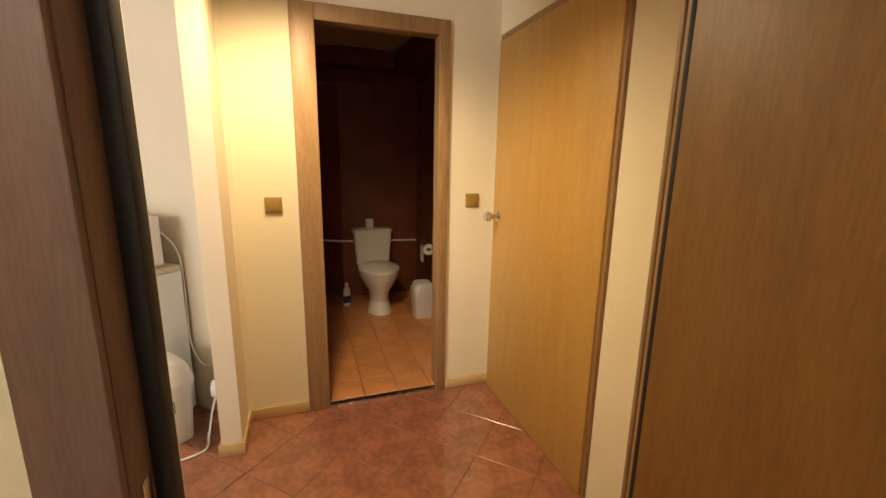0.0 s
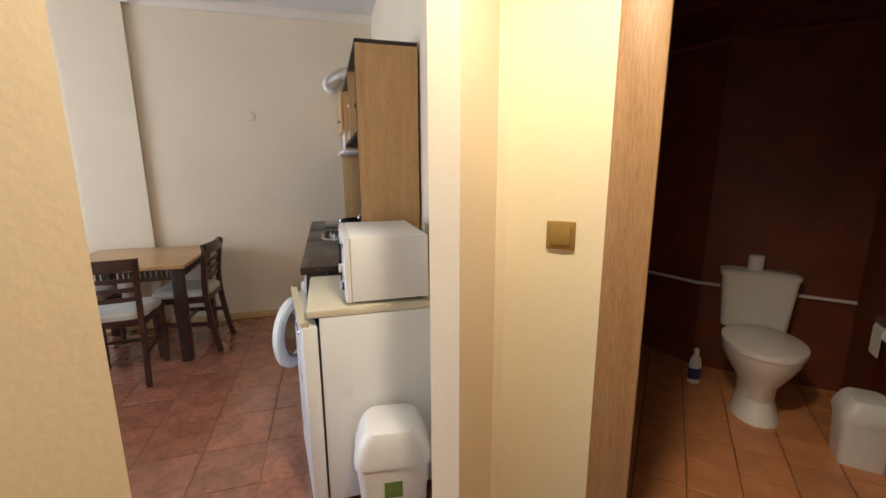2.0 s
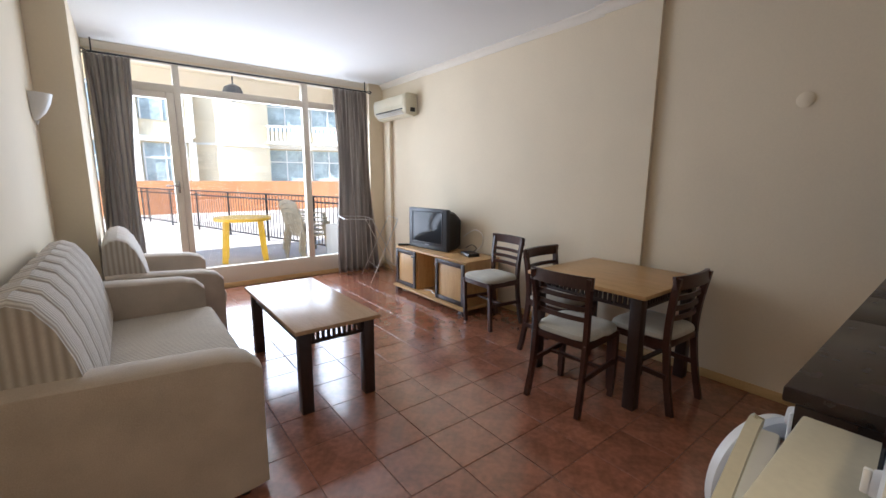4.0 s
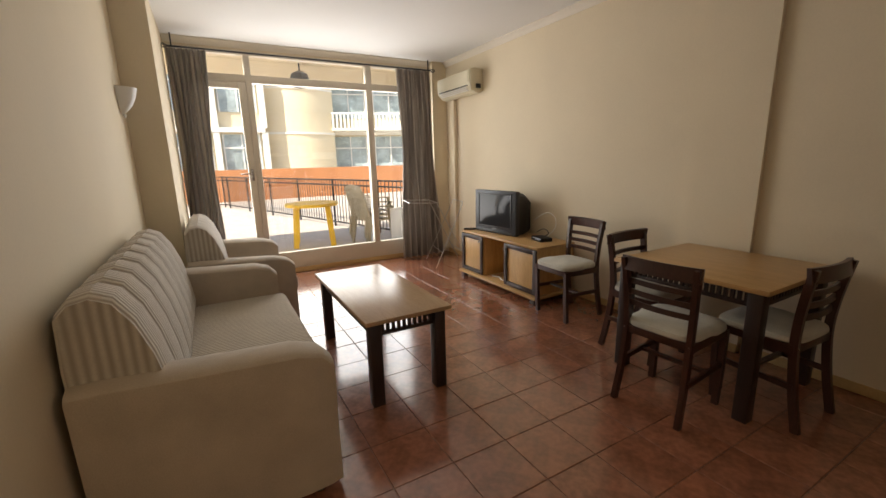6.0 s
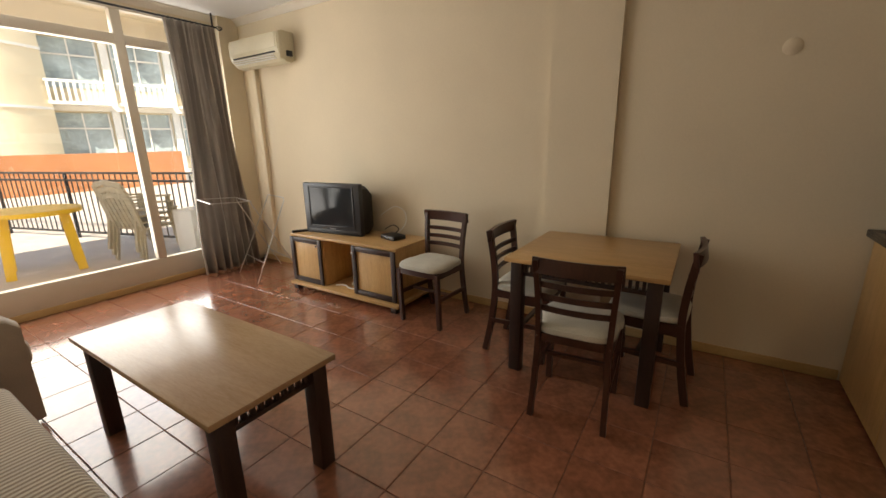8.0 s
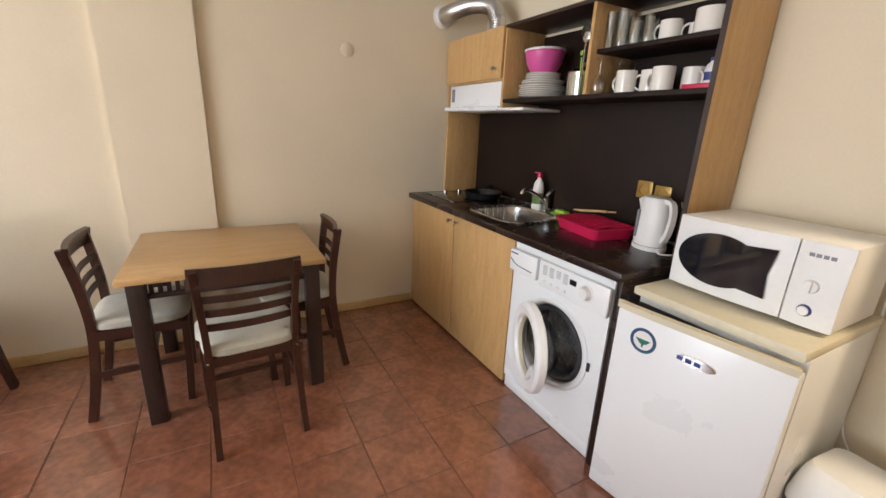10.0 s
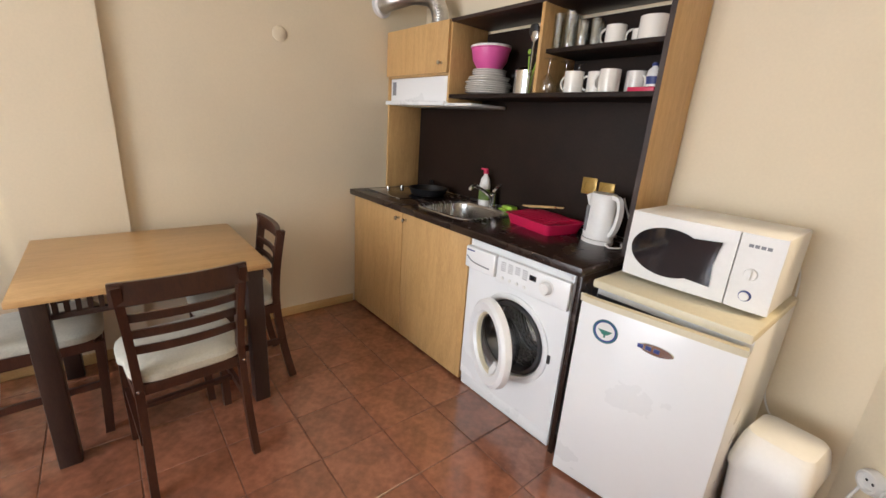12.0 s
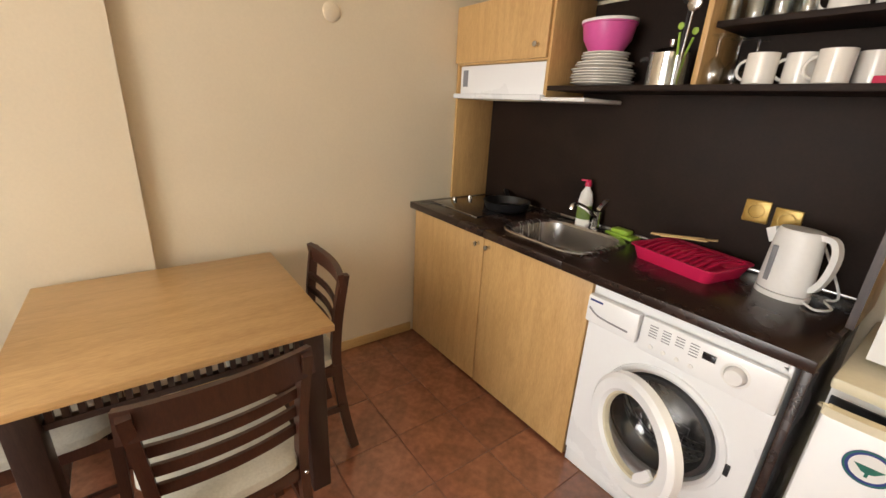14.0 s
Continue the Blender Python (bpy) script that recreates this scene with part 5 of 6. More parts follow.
def mug(m, label, patterned=False, r=0.043, h=0.094):
    g = thing("mug", m, label, "mug", "mugs on shelf")
    bm = bmesh.new()
    lathe(bm, [(0, 0), (r * 0.9, 0), (r, 0.005), (r, h), (r * 0.93, h), (r * 0.91, 0.008), (0, 0.006)], None, 24)
    part("body", bm, M_CERAMIC, g)
    a = [q * math.pi / 8 - math.pi / 2 for q in range(9)]
    part("handle", tube(bmesh.new(), [(-r + 0.004 - 0.028 * math.cos(t), 0, h * 0.5 + 0.030 * math.sin(t)) for t in a], 0.0048, 7), M_CERAMIC, g)
    if patterned:
        for k in range(5):
            bm = bmesh.new()
            bmesh.ops.create_uvsphere(bm, u_segments=8, v_segments=5, radius=0.006, matrix=pose(r * math.cos(3.8 + 0.5 * k), r * math.sin(3.8 + 0.5 * k), h * (0.45 + 0.16 * (k % 2))) @ Matrix.Diagonal((0.4, 1, 1, 1)))
            part("flower_spot", bm, M_RED, g)
    return g


MUGL = "plain white china mug on shelf"
for x, y, a in ((-2.195, 2.075, 0), (-2.105, 2.12, 30), (-2.015, 2.07, 5), (-1.945, 2.16, 150)):
    mug(pose(x, y, 1.5325, 0, 0, a), MUGL)
mug(pose(-2.04, 2.10, 1.7265, 0, 0, 10), MUGL, r=0.042, h=0.075)
mug(pose(-1.955, 2.15, 1.7265, 0, 0, 40), MUGL, r=0.036, h=0.06)
mug(pose(-1.875, 2.09, 1.7265, 0, 0, 170), "white china bowl-shaped mug with red flowers", True, 0.056, 0.085)


def tumbler(m, r, h):
    g = tagged(new("drinking_glass", mesh_of(lathe(bmesh.new(), [(0, 0), (r * 0.85, 0), (r, h), (r * 0.94, h), (r * 0.8, 0.008), (0, 0.007)], None, 18), "drinking_glass", M_CLEAR)), "clear drinking glass on upper shelf", "glass", "drinking glasses")
    g.matrix_basis = m
    return g


for k in range(7):
    tumbler(pose(-2.315 + 0.033 * k + 0.006 * (k % 2), 2.07 + 0.06 * (k % 2), 1.7265), 0.024 + 0.004 * (k % 3), 0.15 if k < 3 else 0.105)


def wine_glass(m):
    g = thing("wine_glass", m, "clear stemmed glass standing upside down on shelf", "glass", "stemmed glasses")
    part("bowl", lathe(bmesh.new(), [(0.028, 0.0), (0.036, 0.03), (0.034, 0.055), (0.012, 0.085), (0.004, 0.092)], None, 20), M_CLEAR, g)
    part("stem", lathe(bmesh.new(), [(0.004, 0.0925), (0.0035, 0.14), (0.006, 0.148), (0.031, 0.152), (0.031, 0.155), (0, 0.156)], None, 20), M_CLEAR, g)
    return g


for x, y in ((-2.325, 2.05), (-2.30, 2.15), (-2.265, 2.21)):
    wine_glass(pose(x, y, 1.5325))
bottle("supplement_bottle", pose(-1.865, 2.14, 1.556), 0.10, 0.028, M_WHITEPL, M_BLUEINK, "small white bottle with blue cap on red box")
tagged(part("red_box", B(-1.925, 2.06, 1.5325, -1.815, 2.19, 1.5555, 0.003), M_RED), "flat red box on shelf", "box")


def socket(m, label):
    s = thing("wall_socket", m, label, "socket", "gold sockets")
    part("plate", B(-0.042, -0.011, -0.042, 0.042, 0, 0.042, 0.005), M_BRASS, s)
    bm = bmesh.new()
    lathe(bm, [(0.026, 0), (0.028, 0.004), (0.024, 0.004), (0.022, -0.004), (0, -0.004)], pose(0, -0.011, 0, 90), 24)
    part("rim", bm, M_BRASS, s)
    return s


socket(pose(-2.143, YK - 0.024, 1.108), "gold coloured wall socket on dark backboard")
socket(pose(-2.047, YK - 0.024, 1.095), "gold coloured wall socket on dark backboard")


# washing machine with its door standing open
def washing_machine():
    w = thing("washing_machine", pose(-2.108, 1.712, 0), "white front-loading washing machine with door ajar", "washing machine")
    hw, z0, z1 = 0.298, 0.075, 0.828
    C, RO = (0.02, 0.0, 0.425), 0.185
    # front sheet with a round opening, then the four sides and back
    bm = bmesh.new()
    n = 64
    edge, hole, deep = [], [], []
    for k in range(n):
        a = 2 * math.pi * (k + 0.5) / n
        c, q = math.cos(a), math.sin(a)
        reach = min((hw - C[0] if c > 0 else hw + C[0]) / max(abs(c), 1e-6), (z1 - C[2] if q > 0 else C[2] - z0) / max(abs(q), 1e-6))
        edge.append(bm.verts.new((C[0] + reach * c, 0.012, C[2] + reach * q)))
        hole.append(bm.verts.new((C[0] + RO * c, 0.012, C[2] + RO * q)))
        deep.append(bm.verts.new((C[0] + (RO - 0.008) * c, 0.045, C[2] + (RO - 0.008) * q)))
    for k in range(n):
        j = (k + 1) % n
        bm.faces.new((edge[k], edge[j], hole[j], hole[k]))
        bm.faces.new((hole[k], hole[j], deep[j], deep[k]))
    part("front_sheet", bm, M_WHITE, w)
    bm = B(-hw, 0.0125, z0, -hw + 0.012, 0.545, z1, 0.003)
    box(bm, hw - 0.012, 0.0125, z0, hw, 0.545, z1, 0.003)
    box(bm, -hw + 0.0125, 0.5, z0, hw - 0.0125, 0.545, z1)
    box(bm, -hw + 0.0125, 0.0125, z0, hw - 0.0125, 0.499, z0 + 0.012)
    box(bm, -hw + 0.0125, 0.0125, z1 - 0.012, hw - 0.0125, 0.499, z1)
    part("body", bm, M_WHITE, w)
    part("plinth", B(-hw + 0.004, 0.018, 0.004, hw - 0.004, 0.05, 0.0745, 0.003), M_WHITE, w)
    part("lid", B(-hw, 0.02, 0.8285, hw, 0.545, 0.838, 0.003), M_WHITE, w)
    part("control_panel", B(-0.095, -0.012, 0.675, hw, 0.0115, 0.800, 0.008), M_WHITE, w)
    dr = part("detergent_drawer", B(-hw, -0.022, 0.690, -0.10, 0.0115, 0.800, 0.010), M_WHITE, w, "projecting white detergent drawer")
    part("drawer_grip", bar(bmesh.new(), smooth_curve([(-0.285, -0.0225, 0.752), (-0.24, -0.0225, 0.728), (-0.13, -0.0225, 0.722)], 5), 0.006, 0.003, (0, 0, 1)), M_GREYINK, dr)
    part("brand_bar", B(-0.286, -0.0235, 0.779, -0.235, -0.0215, 0.786), M_BLUEINK, dr, "small dark maker's mark")
    for i in range(4):
        for j in range(5):
            if i == 2 and j > 3:
                continue
            part("print_line", B(-0.065 + 0.042 * i, -0.0132, 0.778 - 0.0095 * j, -0.065 + 0.042 * i + 0.026, -0.0118, 0.781 - 0.0095 * j), M_GREYINK, w)
    part("display", B(0.098, -0.0135, 0.748, 0.135, -0.0115, 0.772, 0.001), M_DARKGLASS, w)
    bm = bmesh.new()
    lathe(bm, [(0, 0.02), (0.022, 0.02), (0.026, 0.014), (0.029, 0.0), (0.036, 0.0), (0.037, 0.003), (0.030, 0.004)], pose(0.19, -0.012, 0.742, 90), 28)
    part("dial", bm, M_WHITEPL, w, "silver ringed programme dial")
    for k in range(4):
        bm = bmesh.new()
        cyl(bm, 0.008, 0.007, 0.004, pose(-0.05 + 0.042 * k, -0.0115, 0.705, 90), 12)
        part("button", bm, M_WHITEPL, w)
    # rubber gasket and the steel drum behind it
    part("opening_ring", lathe(bmesh.new(), [(0.215, -0.0005), (0.212, 0.006), (0.196, 0.009), (RO, 0.004), (RO, -0.004)], pose(C[0], 0.0118, C[2], 90), 56), M_WHITE, w)
    part("gasket", lathe(bmesh.new(), [(RO - 0.004, -0.02), (0.172, 0.002), (0.158, 0.004), (0.150, -0.012), (0.152, -0.05), (0.158, -0.07)], pose(C[0], 0.0115, C[2], 90), 56), M_GASKET, w, "dark grey rubber gasket")
    part("drum", lathe(bmesh.new(), [(0.157, -0.071), (0.175, -0.10), (0.215, -0.12), (0.215, -0.36), (0.10, -0.37), (0.08, -0.35), (0, -0.35)], pose(C[0], 0.0115, C[2], 90), 56), M_STEEL, w, "perforated steel drum")
    hole_bm = bmesh.new()
    for q in range(9):
        for k in range(44):
            a = 2 * math.pi * (k + 0.5 * (q % 2)) / 44
            cyl(hole_bm, 0.0045, 0.0045, 0.001, pose(C[0], 0.0, C[2]) @ Matrix.Rotation(-a, 4, "Y") @ pose(0.2145, 0.15 + 0.022 * q, 0, 0, 90, 0), 6)
    tagged(part("drum_holes", hole_bm, M_BLACKPL, w, "rows of small dark holes"), kind="stuff")
    for k in range(3):
        a = 2.1 * k + 0.5
        part("drum_paddle", bar(bmesh.new(), [(C[0] + 0.195 * math.cos(a), y, C[2] + 0.195 * math.sin(a)) for y in (0.15, 0.24, 0.34)], 0.03, 0.05, (-math.sin(a), 0, math.cos(a))), M_STEEL, w)
    # door: hinged at the left, swung a little open
    hinge = pose(C[0] - 0.205, -0.012, C[2], 0, 0, -23)
    bm = bmesh.new()
    lathe(bm, [(0.138, 0.004), (0.136, 0.020), (0.150, 0.038), (0.185, 0.042), (0.201, 0.030), (0.205, 0.004), (0.19, -0.006), (0.142, -0.004), (0.138, 0.004)], pose(0.205, 0.0, 0, 90), 56)
    dring = part("door_ring", bm, M_WHITE, w, "round white porthole door ring")
    dring.matrix_basis = hinge
    part("door_glass", lathe(bmesh.new(), [(0.1375, 0.006), (0.130, -0.03), (0.112, -0.075), (0.085, -0.095), (0, -0.10)], pose(0.205, 0, 0, 90), 48), M_PORTHOLE, dring, "clear bowl glass")
    part("inner_ring", lathe(bmesh.new(), [(0.142, 0.0265), (0.134, 0.022), (0.130, 0.006), (0.134, 0.004)], pose(0.205, 0, 0, 90), 48), M_YELLOWED, dring)
    grip = [(0.205 + r * math.cos(a), r * math.sin(a)) for r, a in ((0.139, -1.05), (0.139, -0.80), (0.139, -0.55), (0.139, -0.30), (0.112, -0.26), (0.108, -0.50), (0.108, -0.80), (0.118, -1.0))]
    part("door_grip", prism(bmesh.new(), grip, 0.026, 0.036, pose(0, 0, 0, 90)), M_WHITE, dring, "flat white pull inside ring")
    part("latch", B(C[0] + 0.212, 0.004, C[2] - 0.02, C[0] + 0.226, 0.0115, C[2] + 0.02, 0.002), M_BLACKPL, w)
    for sx in (-0.26, 0.26):
        bm = bmesh.new()
        cyl(bm, 0.018, 0.018, 0.074, pose(sx, 0.45, 0.0), 12)
        part("foot", bm, M_BLACKPL, w)
    return w


washing_machine()


def disc(r0, r1, m, n=40):
    return lathe(bmesh.new(), [(r0, 0.0), (r0, 0.0012), (r1, 0.0012), (r1, 0.0)], m, n)


def fridge():
    f = thing("fridge", pose(-1.484, 1.735, 0), "white under-counter fridge with yellowed top", "fridge")
    hw = 0.256
    part("body", B(-hw, 0.045, 0.02, hw, 0.54, 0.805, 0.004), M_WHITE, f)
    part("worktop_lid", B(-hw - 0.002, 0.0, 0.806, hw + 0.002, 0.54, 0.838, 0.008), M_YELLOWED, f, "yellowed plastic top")
    door = part("door", B(-hw, -0.018, 0.014, hw, 0.038, 0.775, 0.008), M_WHITE, f)
    part("door_handle_strip", bar(bmesh.new(), smooth_curve([(-hw + 0.004, -0.004, 0.792), (-hw + 0.05, -0.012, 0.786), (hw - 0.05, -0.012, 0.786), (hw - 0.02, 0.0, 0.783)], 5), 0.026, 0.022, (0, 1, 0)), M_YELLOWED, door, "yellowed grip along door top")
    part("door_seal", B(-hw + 0.006, 0.0385, 0.04, hw - 0.006, 0.0445, 0.77), M_GREYPL, f)
    ajar = pose(hw, 0.038, 0) @ pose(0, 0, 0, 0, 0, 7.5) @ pose(-hw, -0.038, 0)
    door.matrix_basis = ajar
    # round energy sticker: rings and a small boat-like shape
    c = pose(-0.150, -0.0182, 0.690, 90)
    part("sticker", disc(0.0, 0.046, c), M_WHITEPL, door)
    part("sticker_ring", disc(0.034, 0.045, c @ pose(0, 0, 0.0006)), M_BLUEINK, door, "blue sticker ring")
    part("sticker_ring", disc(0.040, 0.0435, c @ pose(0, 0, 0.0012)), M_GREENINK, door, "green sticker ring")
    part("sticker_drop", prism(bmesh.new(), [(-0.026, 0.004), (-0.01, -0.012), (-0.003, -0.014), (-0.003, -0.024), (0.003, -0.024), (0.003, -0.014), (0.012, -0.010), (0.026, 0.005)], 0.0012, 0.0024, c), M_GREENINK, door)
    e = pose(0.02, -0.0182, 0.690, 90)
    part("badge", lathe(bmesh.new(), [(0, 0.0035), (0.052, 0.0035), (0.056, 0.001), (0.056, 0)], e, 40, 1.0, 0.34), M_CHROME, door, "oval silver badge")
    # maker's mark as plain blue bars
    for x in (-0.028, -0.002, 0.024):
        part("badge_bar", B(x - 0.009, -0.0230, 0.683, x + 0.009, -0.0216, 0.697, 0.0005), M_BLUEINK, door)
    for sx in (-0.2, 0.2):
        for y in (0.08, 0.48):
            bm = bmesh.new()
            cyl(bm, 0.016, 0.018, 0.0195, pose(sx, y, 0), 12)
            part("foot", bm, M_BLACKPL, f)
    return f


fridge()


def microwave():
    m = thing("microwave", pose(-1.475, 1.882, 0.8385), "white microwave oven standing on fridge", "microwave")
    hw, h = 0.236, 0.262
    part("body", B(-hw, 0.022, 0.012, hw, 0.322, h, 0.008), M_WHITEPL, m)
    # bowed door and control panel
    def bowed(x0, x1, n, proud):
        bm = bmesh.new()
        fr, bk = [], []
        for i in range(n + 1):
            x = x0 + (x1 - x0) * i / n
            y = 0.006 - proud * math.sin(math.pi * (i / n) * 0.9 + 0.15)
            fr.append((bm.verts.new((x, y, 0.014)), bm.verts.new((x, y - 0.003, 0.13)), bm.verts.new((x, y, h - 0.002))))
            bk.append((bm.verts.new((x, 0.0215, 0.014)), bm.verts.new((x, 0.0215, h - 0.002))))
        for i in range(n):
            a, b, c, d = fr[i], fr[i + 1], bk[i], bk[i + 1]
            bm.faces.new((a[0], b[0], b[1], a[1]))
            bm.faces.new((a[1], b[1], b[2], a[2]))
            bm.faces.new((a[2], b[2], d[1], c[1]))
            bm.faces.new((c[0], d[0], b[0], a[0]))
            bm.faces.new((c[0], c[1], d[1], d[0]))
        for q, c in ((fr[0], bk[0]), (fr[-1], bk[-1])):
            bm.faces.new((q[0], q[1], q[2], c[1], c[0]))
        return bm
    door = part("door", bowed(-hw, 0.112, 14, 0.012), M_WHITEPL, m)
    pan = part("control_panel", bowed(0.116, hw, 6, 0.006), M_WHITEPL, m)
    # eye-shaped dark window with a notched end
    out = []
    for k in range(41):
        a = math.pi * (0.18 + 1.64 * k / 40)
        out.append((-0.085 + 0.128 * math.cos(a), 0.135 + 0.088 * math.sin(a)))
    out = [(0.075, 0.215)] + [(0.062, 0.135)] + [(0.068, 0.058)] + out[::-1][3:-3]
    bm = bmesh.new()
    prism(bm, out, 0.006, 0.0115, pose(0, 0, 0, 90))
    part("door_window", bm, M_DARKGLASS, door, "dark eye-shaped window")
    for z, r, mm, nm in ((0.135, 0.021, M_WHITEPL, "dial"), (0.062, 0.019, M_BLUEINK, "dial_ring")):
        part(nm, lathe(bmesh.new(), [(0, 0.012), (r * 0.8, 0.012), (r, 0.0), (0, 0)], pose(0.168, 0.002, z, 90), 28), mm, pan)
    part("dial", lathe(bmesh.new(), [(0, 0.018), (0.012, 0.018), (0.014, 0.0125), (0, 0.0125)], pose(0.168, 0.002, 0.062, 90), 24), M_WHITEPL, pan)
    part("dial_grip", B(0.164, -0.019, 0.118, 0.172, -0.0105, 0.152, 0.002), M_WHITEPL, pan)
    for x in (0.142, 0.158, 0.174, 0.19):
        part("badge_bar", B(x, -0.0022, 0.219, x + 0.012, -0.0002 + 0.0, 0.229), M_GREYINK, pan)
    for sx in (-0.19, 0.19):
        for y in (0.05, 0.29):
            bm = bmesh.new()
            cyl(bm, 0.012, 0.014, 0.0115, pose(sx, y, 0), 12)
            part("foot", bm, M_BLACKPL, m)
    return m


MICRO = microwave()


def swing_bin(m, w, d, h, label, tag=False):
    b = thing("swing_bin", m, label, "bin")
    bh = h * 0.74
    loft_bm = loft(bmesh.new(), [rr_ring(w * 0.39, d * 0.39, 0.03, 0.0), rr_ring(w * 0.40, d * 0.40, 0.032, 0.01), rr_ring(w * 0.47, d * 0.47, 0.035, bh), rr_ring(w * 0.45, d * 0.45, 0.035, bh)], True)
    part("bucket", loft_bm, M_WHITEPL, b)
    lid = loft(bmesh.new(), [rr_ring(w * 0.49, d * 0.49, 0.035, bh - 0.02), rr_ring(w * 0.5, d * 0.5, 0.04, bh + 0.004), rr_ring(w * 0.47, d * 0.48, 0.04, bh + 0.03), rr_ring(w * 0.45, d * 0.47, 0.04, h * 0.86), rr_ring(w * 0.39, d * 0.44, 0.04, h * 0.95), rr_ring(w * 0.33, d * 0.41, 0.04, h * 0.99), rr_ring(w * 0.24, d * 0.36, 0.03, h)])
    part("swing_lid", lid, M_WHITEPL, b)
    if tag:
        part("label_sticker", B(-0.035, -d * 0.452, bh * 0.55, 0.03, -d * 0.448 + 0.0, bh * 0.78), M_GREENLABEL, b, "small green label")
    return b


swing_bin(pose(-1.105, 2.02, 0, 0, 0, 84), 0.28, 0.225, 0.435, "white plastic swing-lid bin beside fridge", True)


# white double socket on the partition and the loose extension cord
def low_socket():
    s = thing("wall_socket", H @ pose(0.944, 2.14, 0.31, 0, 0, -90) @ Matrix.Diagonal((1.25, 1.1, 1.25, 1)), "white round double socket low on partition", "socket")
    for x in (-0.036, 0.036):
        bm = bmesh.new()
        lathe(bm, [(0, 0.0), (0.034, 0), (0.036, 0.012), (0.030, 0.03), (0.024, 0.03), (0.020, 0.018), (0, 0.018)], pose(x, 0, 0, 90), 24)
        face = part("outlet", bm, M_WHITEPL, s)
        for dx in (-0.009, 0.009):
            part("pin_hole", lathe(bmesh.new(), [(0, 0.0185), (0.004, 0.0185), (0.004, 0.018)], pose(x + dx, 0, 0, 90), 10), M_BLACKPL, face)
    return s


low_socket()
cable("extension_cord", [(-0.90, 2.215, 0.30), (-0.93, 2.18, 0.16), (-0.90, 2.12, 0.02), (-0.96, 2.16, 0.008), (-0.86, 2.08, 0.008), (-0.88, 1.99, 0.008), (-0.96, 1.90, 0.008), (-1.03, 1.86, 0.008)], "white extension cord lying on floor", M_WHITEPL, 0.005)
cable("microwave_cord", [(-1.28, 2.215, 1.02), (-1.25, 2.26, 0.95), (-1.238, 2.285, 0.84), (-1.235, 2.285, 0.60), (-1.225, 2.28, 0.40), (-1.14, 2.275, 0.30), (-1.02, 2.27, 0.32)], "white appliance cord hanging behind fridge", M_WHITEPL, 0.004, MICRO)
tagged(part("cord_plug", B(-1.055, 1.835, 0.001, -1.005, 1.872, 0.032, 0.008), M_WHITEPL), "white cord plug lying on floor", "plug")
bm = bmesh.new()
lathe(bm, [(0, 0), (0.042, 0), (0.042, 0.003), (0.036, 0.006), (0, 0.006)], pose(XW + 0.0005, 1.25, 1.80, 0, 90, 0), 24)
tagged(part("junction_cover", bm, M_WALL), "round cream junction cover on wall", "cover plate")


# ---- toilet room things ----
def toilet():
    t = thing("toilet", H @ pose(2.0, 4.233, 0), "white ceramic close-coupled toilet with lid down", "toilet")
    # local: y=0 at the wall, -y to the front
    def oval(hx, y0, y1, z, n=32):
        cy, hy = (y0 + y1) / 2, (y1 - y0) / 2
        return [(hx * math.cos(2 * math.pi * k / n) * (1.0 if math.sin(2 * math.pi * k / n) < 0 else 1.0), cy + hy * math.sin(2 * math.pi * k / n), z) for k in range(n)]
    part("pedestal", loft(bmesh.new(), [oval(0.115, -0.66, -0.34, 0.0), oval(0.11, -0.65, -0.34, 0.03), oval(0.085, -0.60, -0.32, 0.12), oval(0.095, -0.62, -0.25, 0.20), oval(0.15, -0.68, -0.20, 0.29), oval(0.182, -0.71, -0.19, 0.36), oval(0.186, -0.715, -0.19, 0.395)], True), M_CERAMIC, t)
    part("lid", loft(bmesh.new(), [oval(0.188, -0.72, -0.22, 0.396), oval(0.192, -0.725, -0.215, 0.405), oval(0.190, -0.722, -0.218, 0.428), oval(0.165, -0.69, -0.24, 0.437)], True), M_CERAMIC, t)
    part("cistern", loft(bmesh.new(), [[(x, y - 0.095, 0.385) for x, y in rounded_rect(0.165, 0.082, 0.03)], [(x, y - 0.095, 0.70) for x, y in rounded_rect(0.188, 0.090, 0.03)]], True), M_CERAMIC, t)
    part("cistern_lid", loft(bmesh.new(), [[(x, y - 0.095, 0.7005) for x, y in rounded_rect(0.196, 0.094, 0.03)], [(x, y - 0.095, 0.725) for x, y in rounded_rect(0.196, 0.094, 0.03)], [(x, y - 0.095, 0.735) for x, y in rounded_rect(0.18, 0.08, 0.03)]], True), M_CERAMIC, t)
    return t


toilet()


def roll(m, label):
    bm = lathe(bmesh.new(), [(0.02, 0), (0.05, 0), (0.052, 0.004), (0.052, 0.096), (0.05, 0.1), (0.02, 0.1), (0.02, 0)], None, 24)
    ob = tagged(part("paper_roll", bm, M_PAPER), label, "toilet paper")
    ob.matrix_basis = m
    return ob


roll(H @ pose(1.98, 4.140, 0.7355), "white paper roll on toilet cistern").scale = (0.75, 0.75, 0.9)


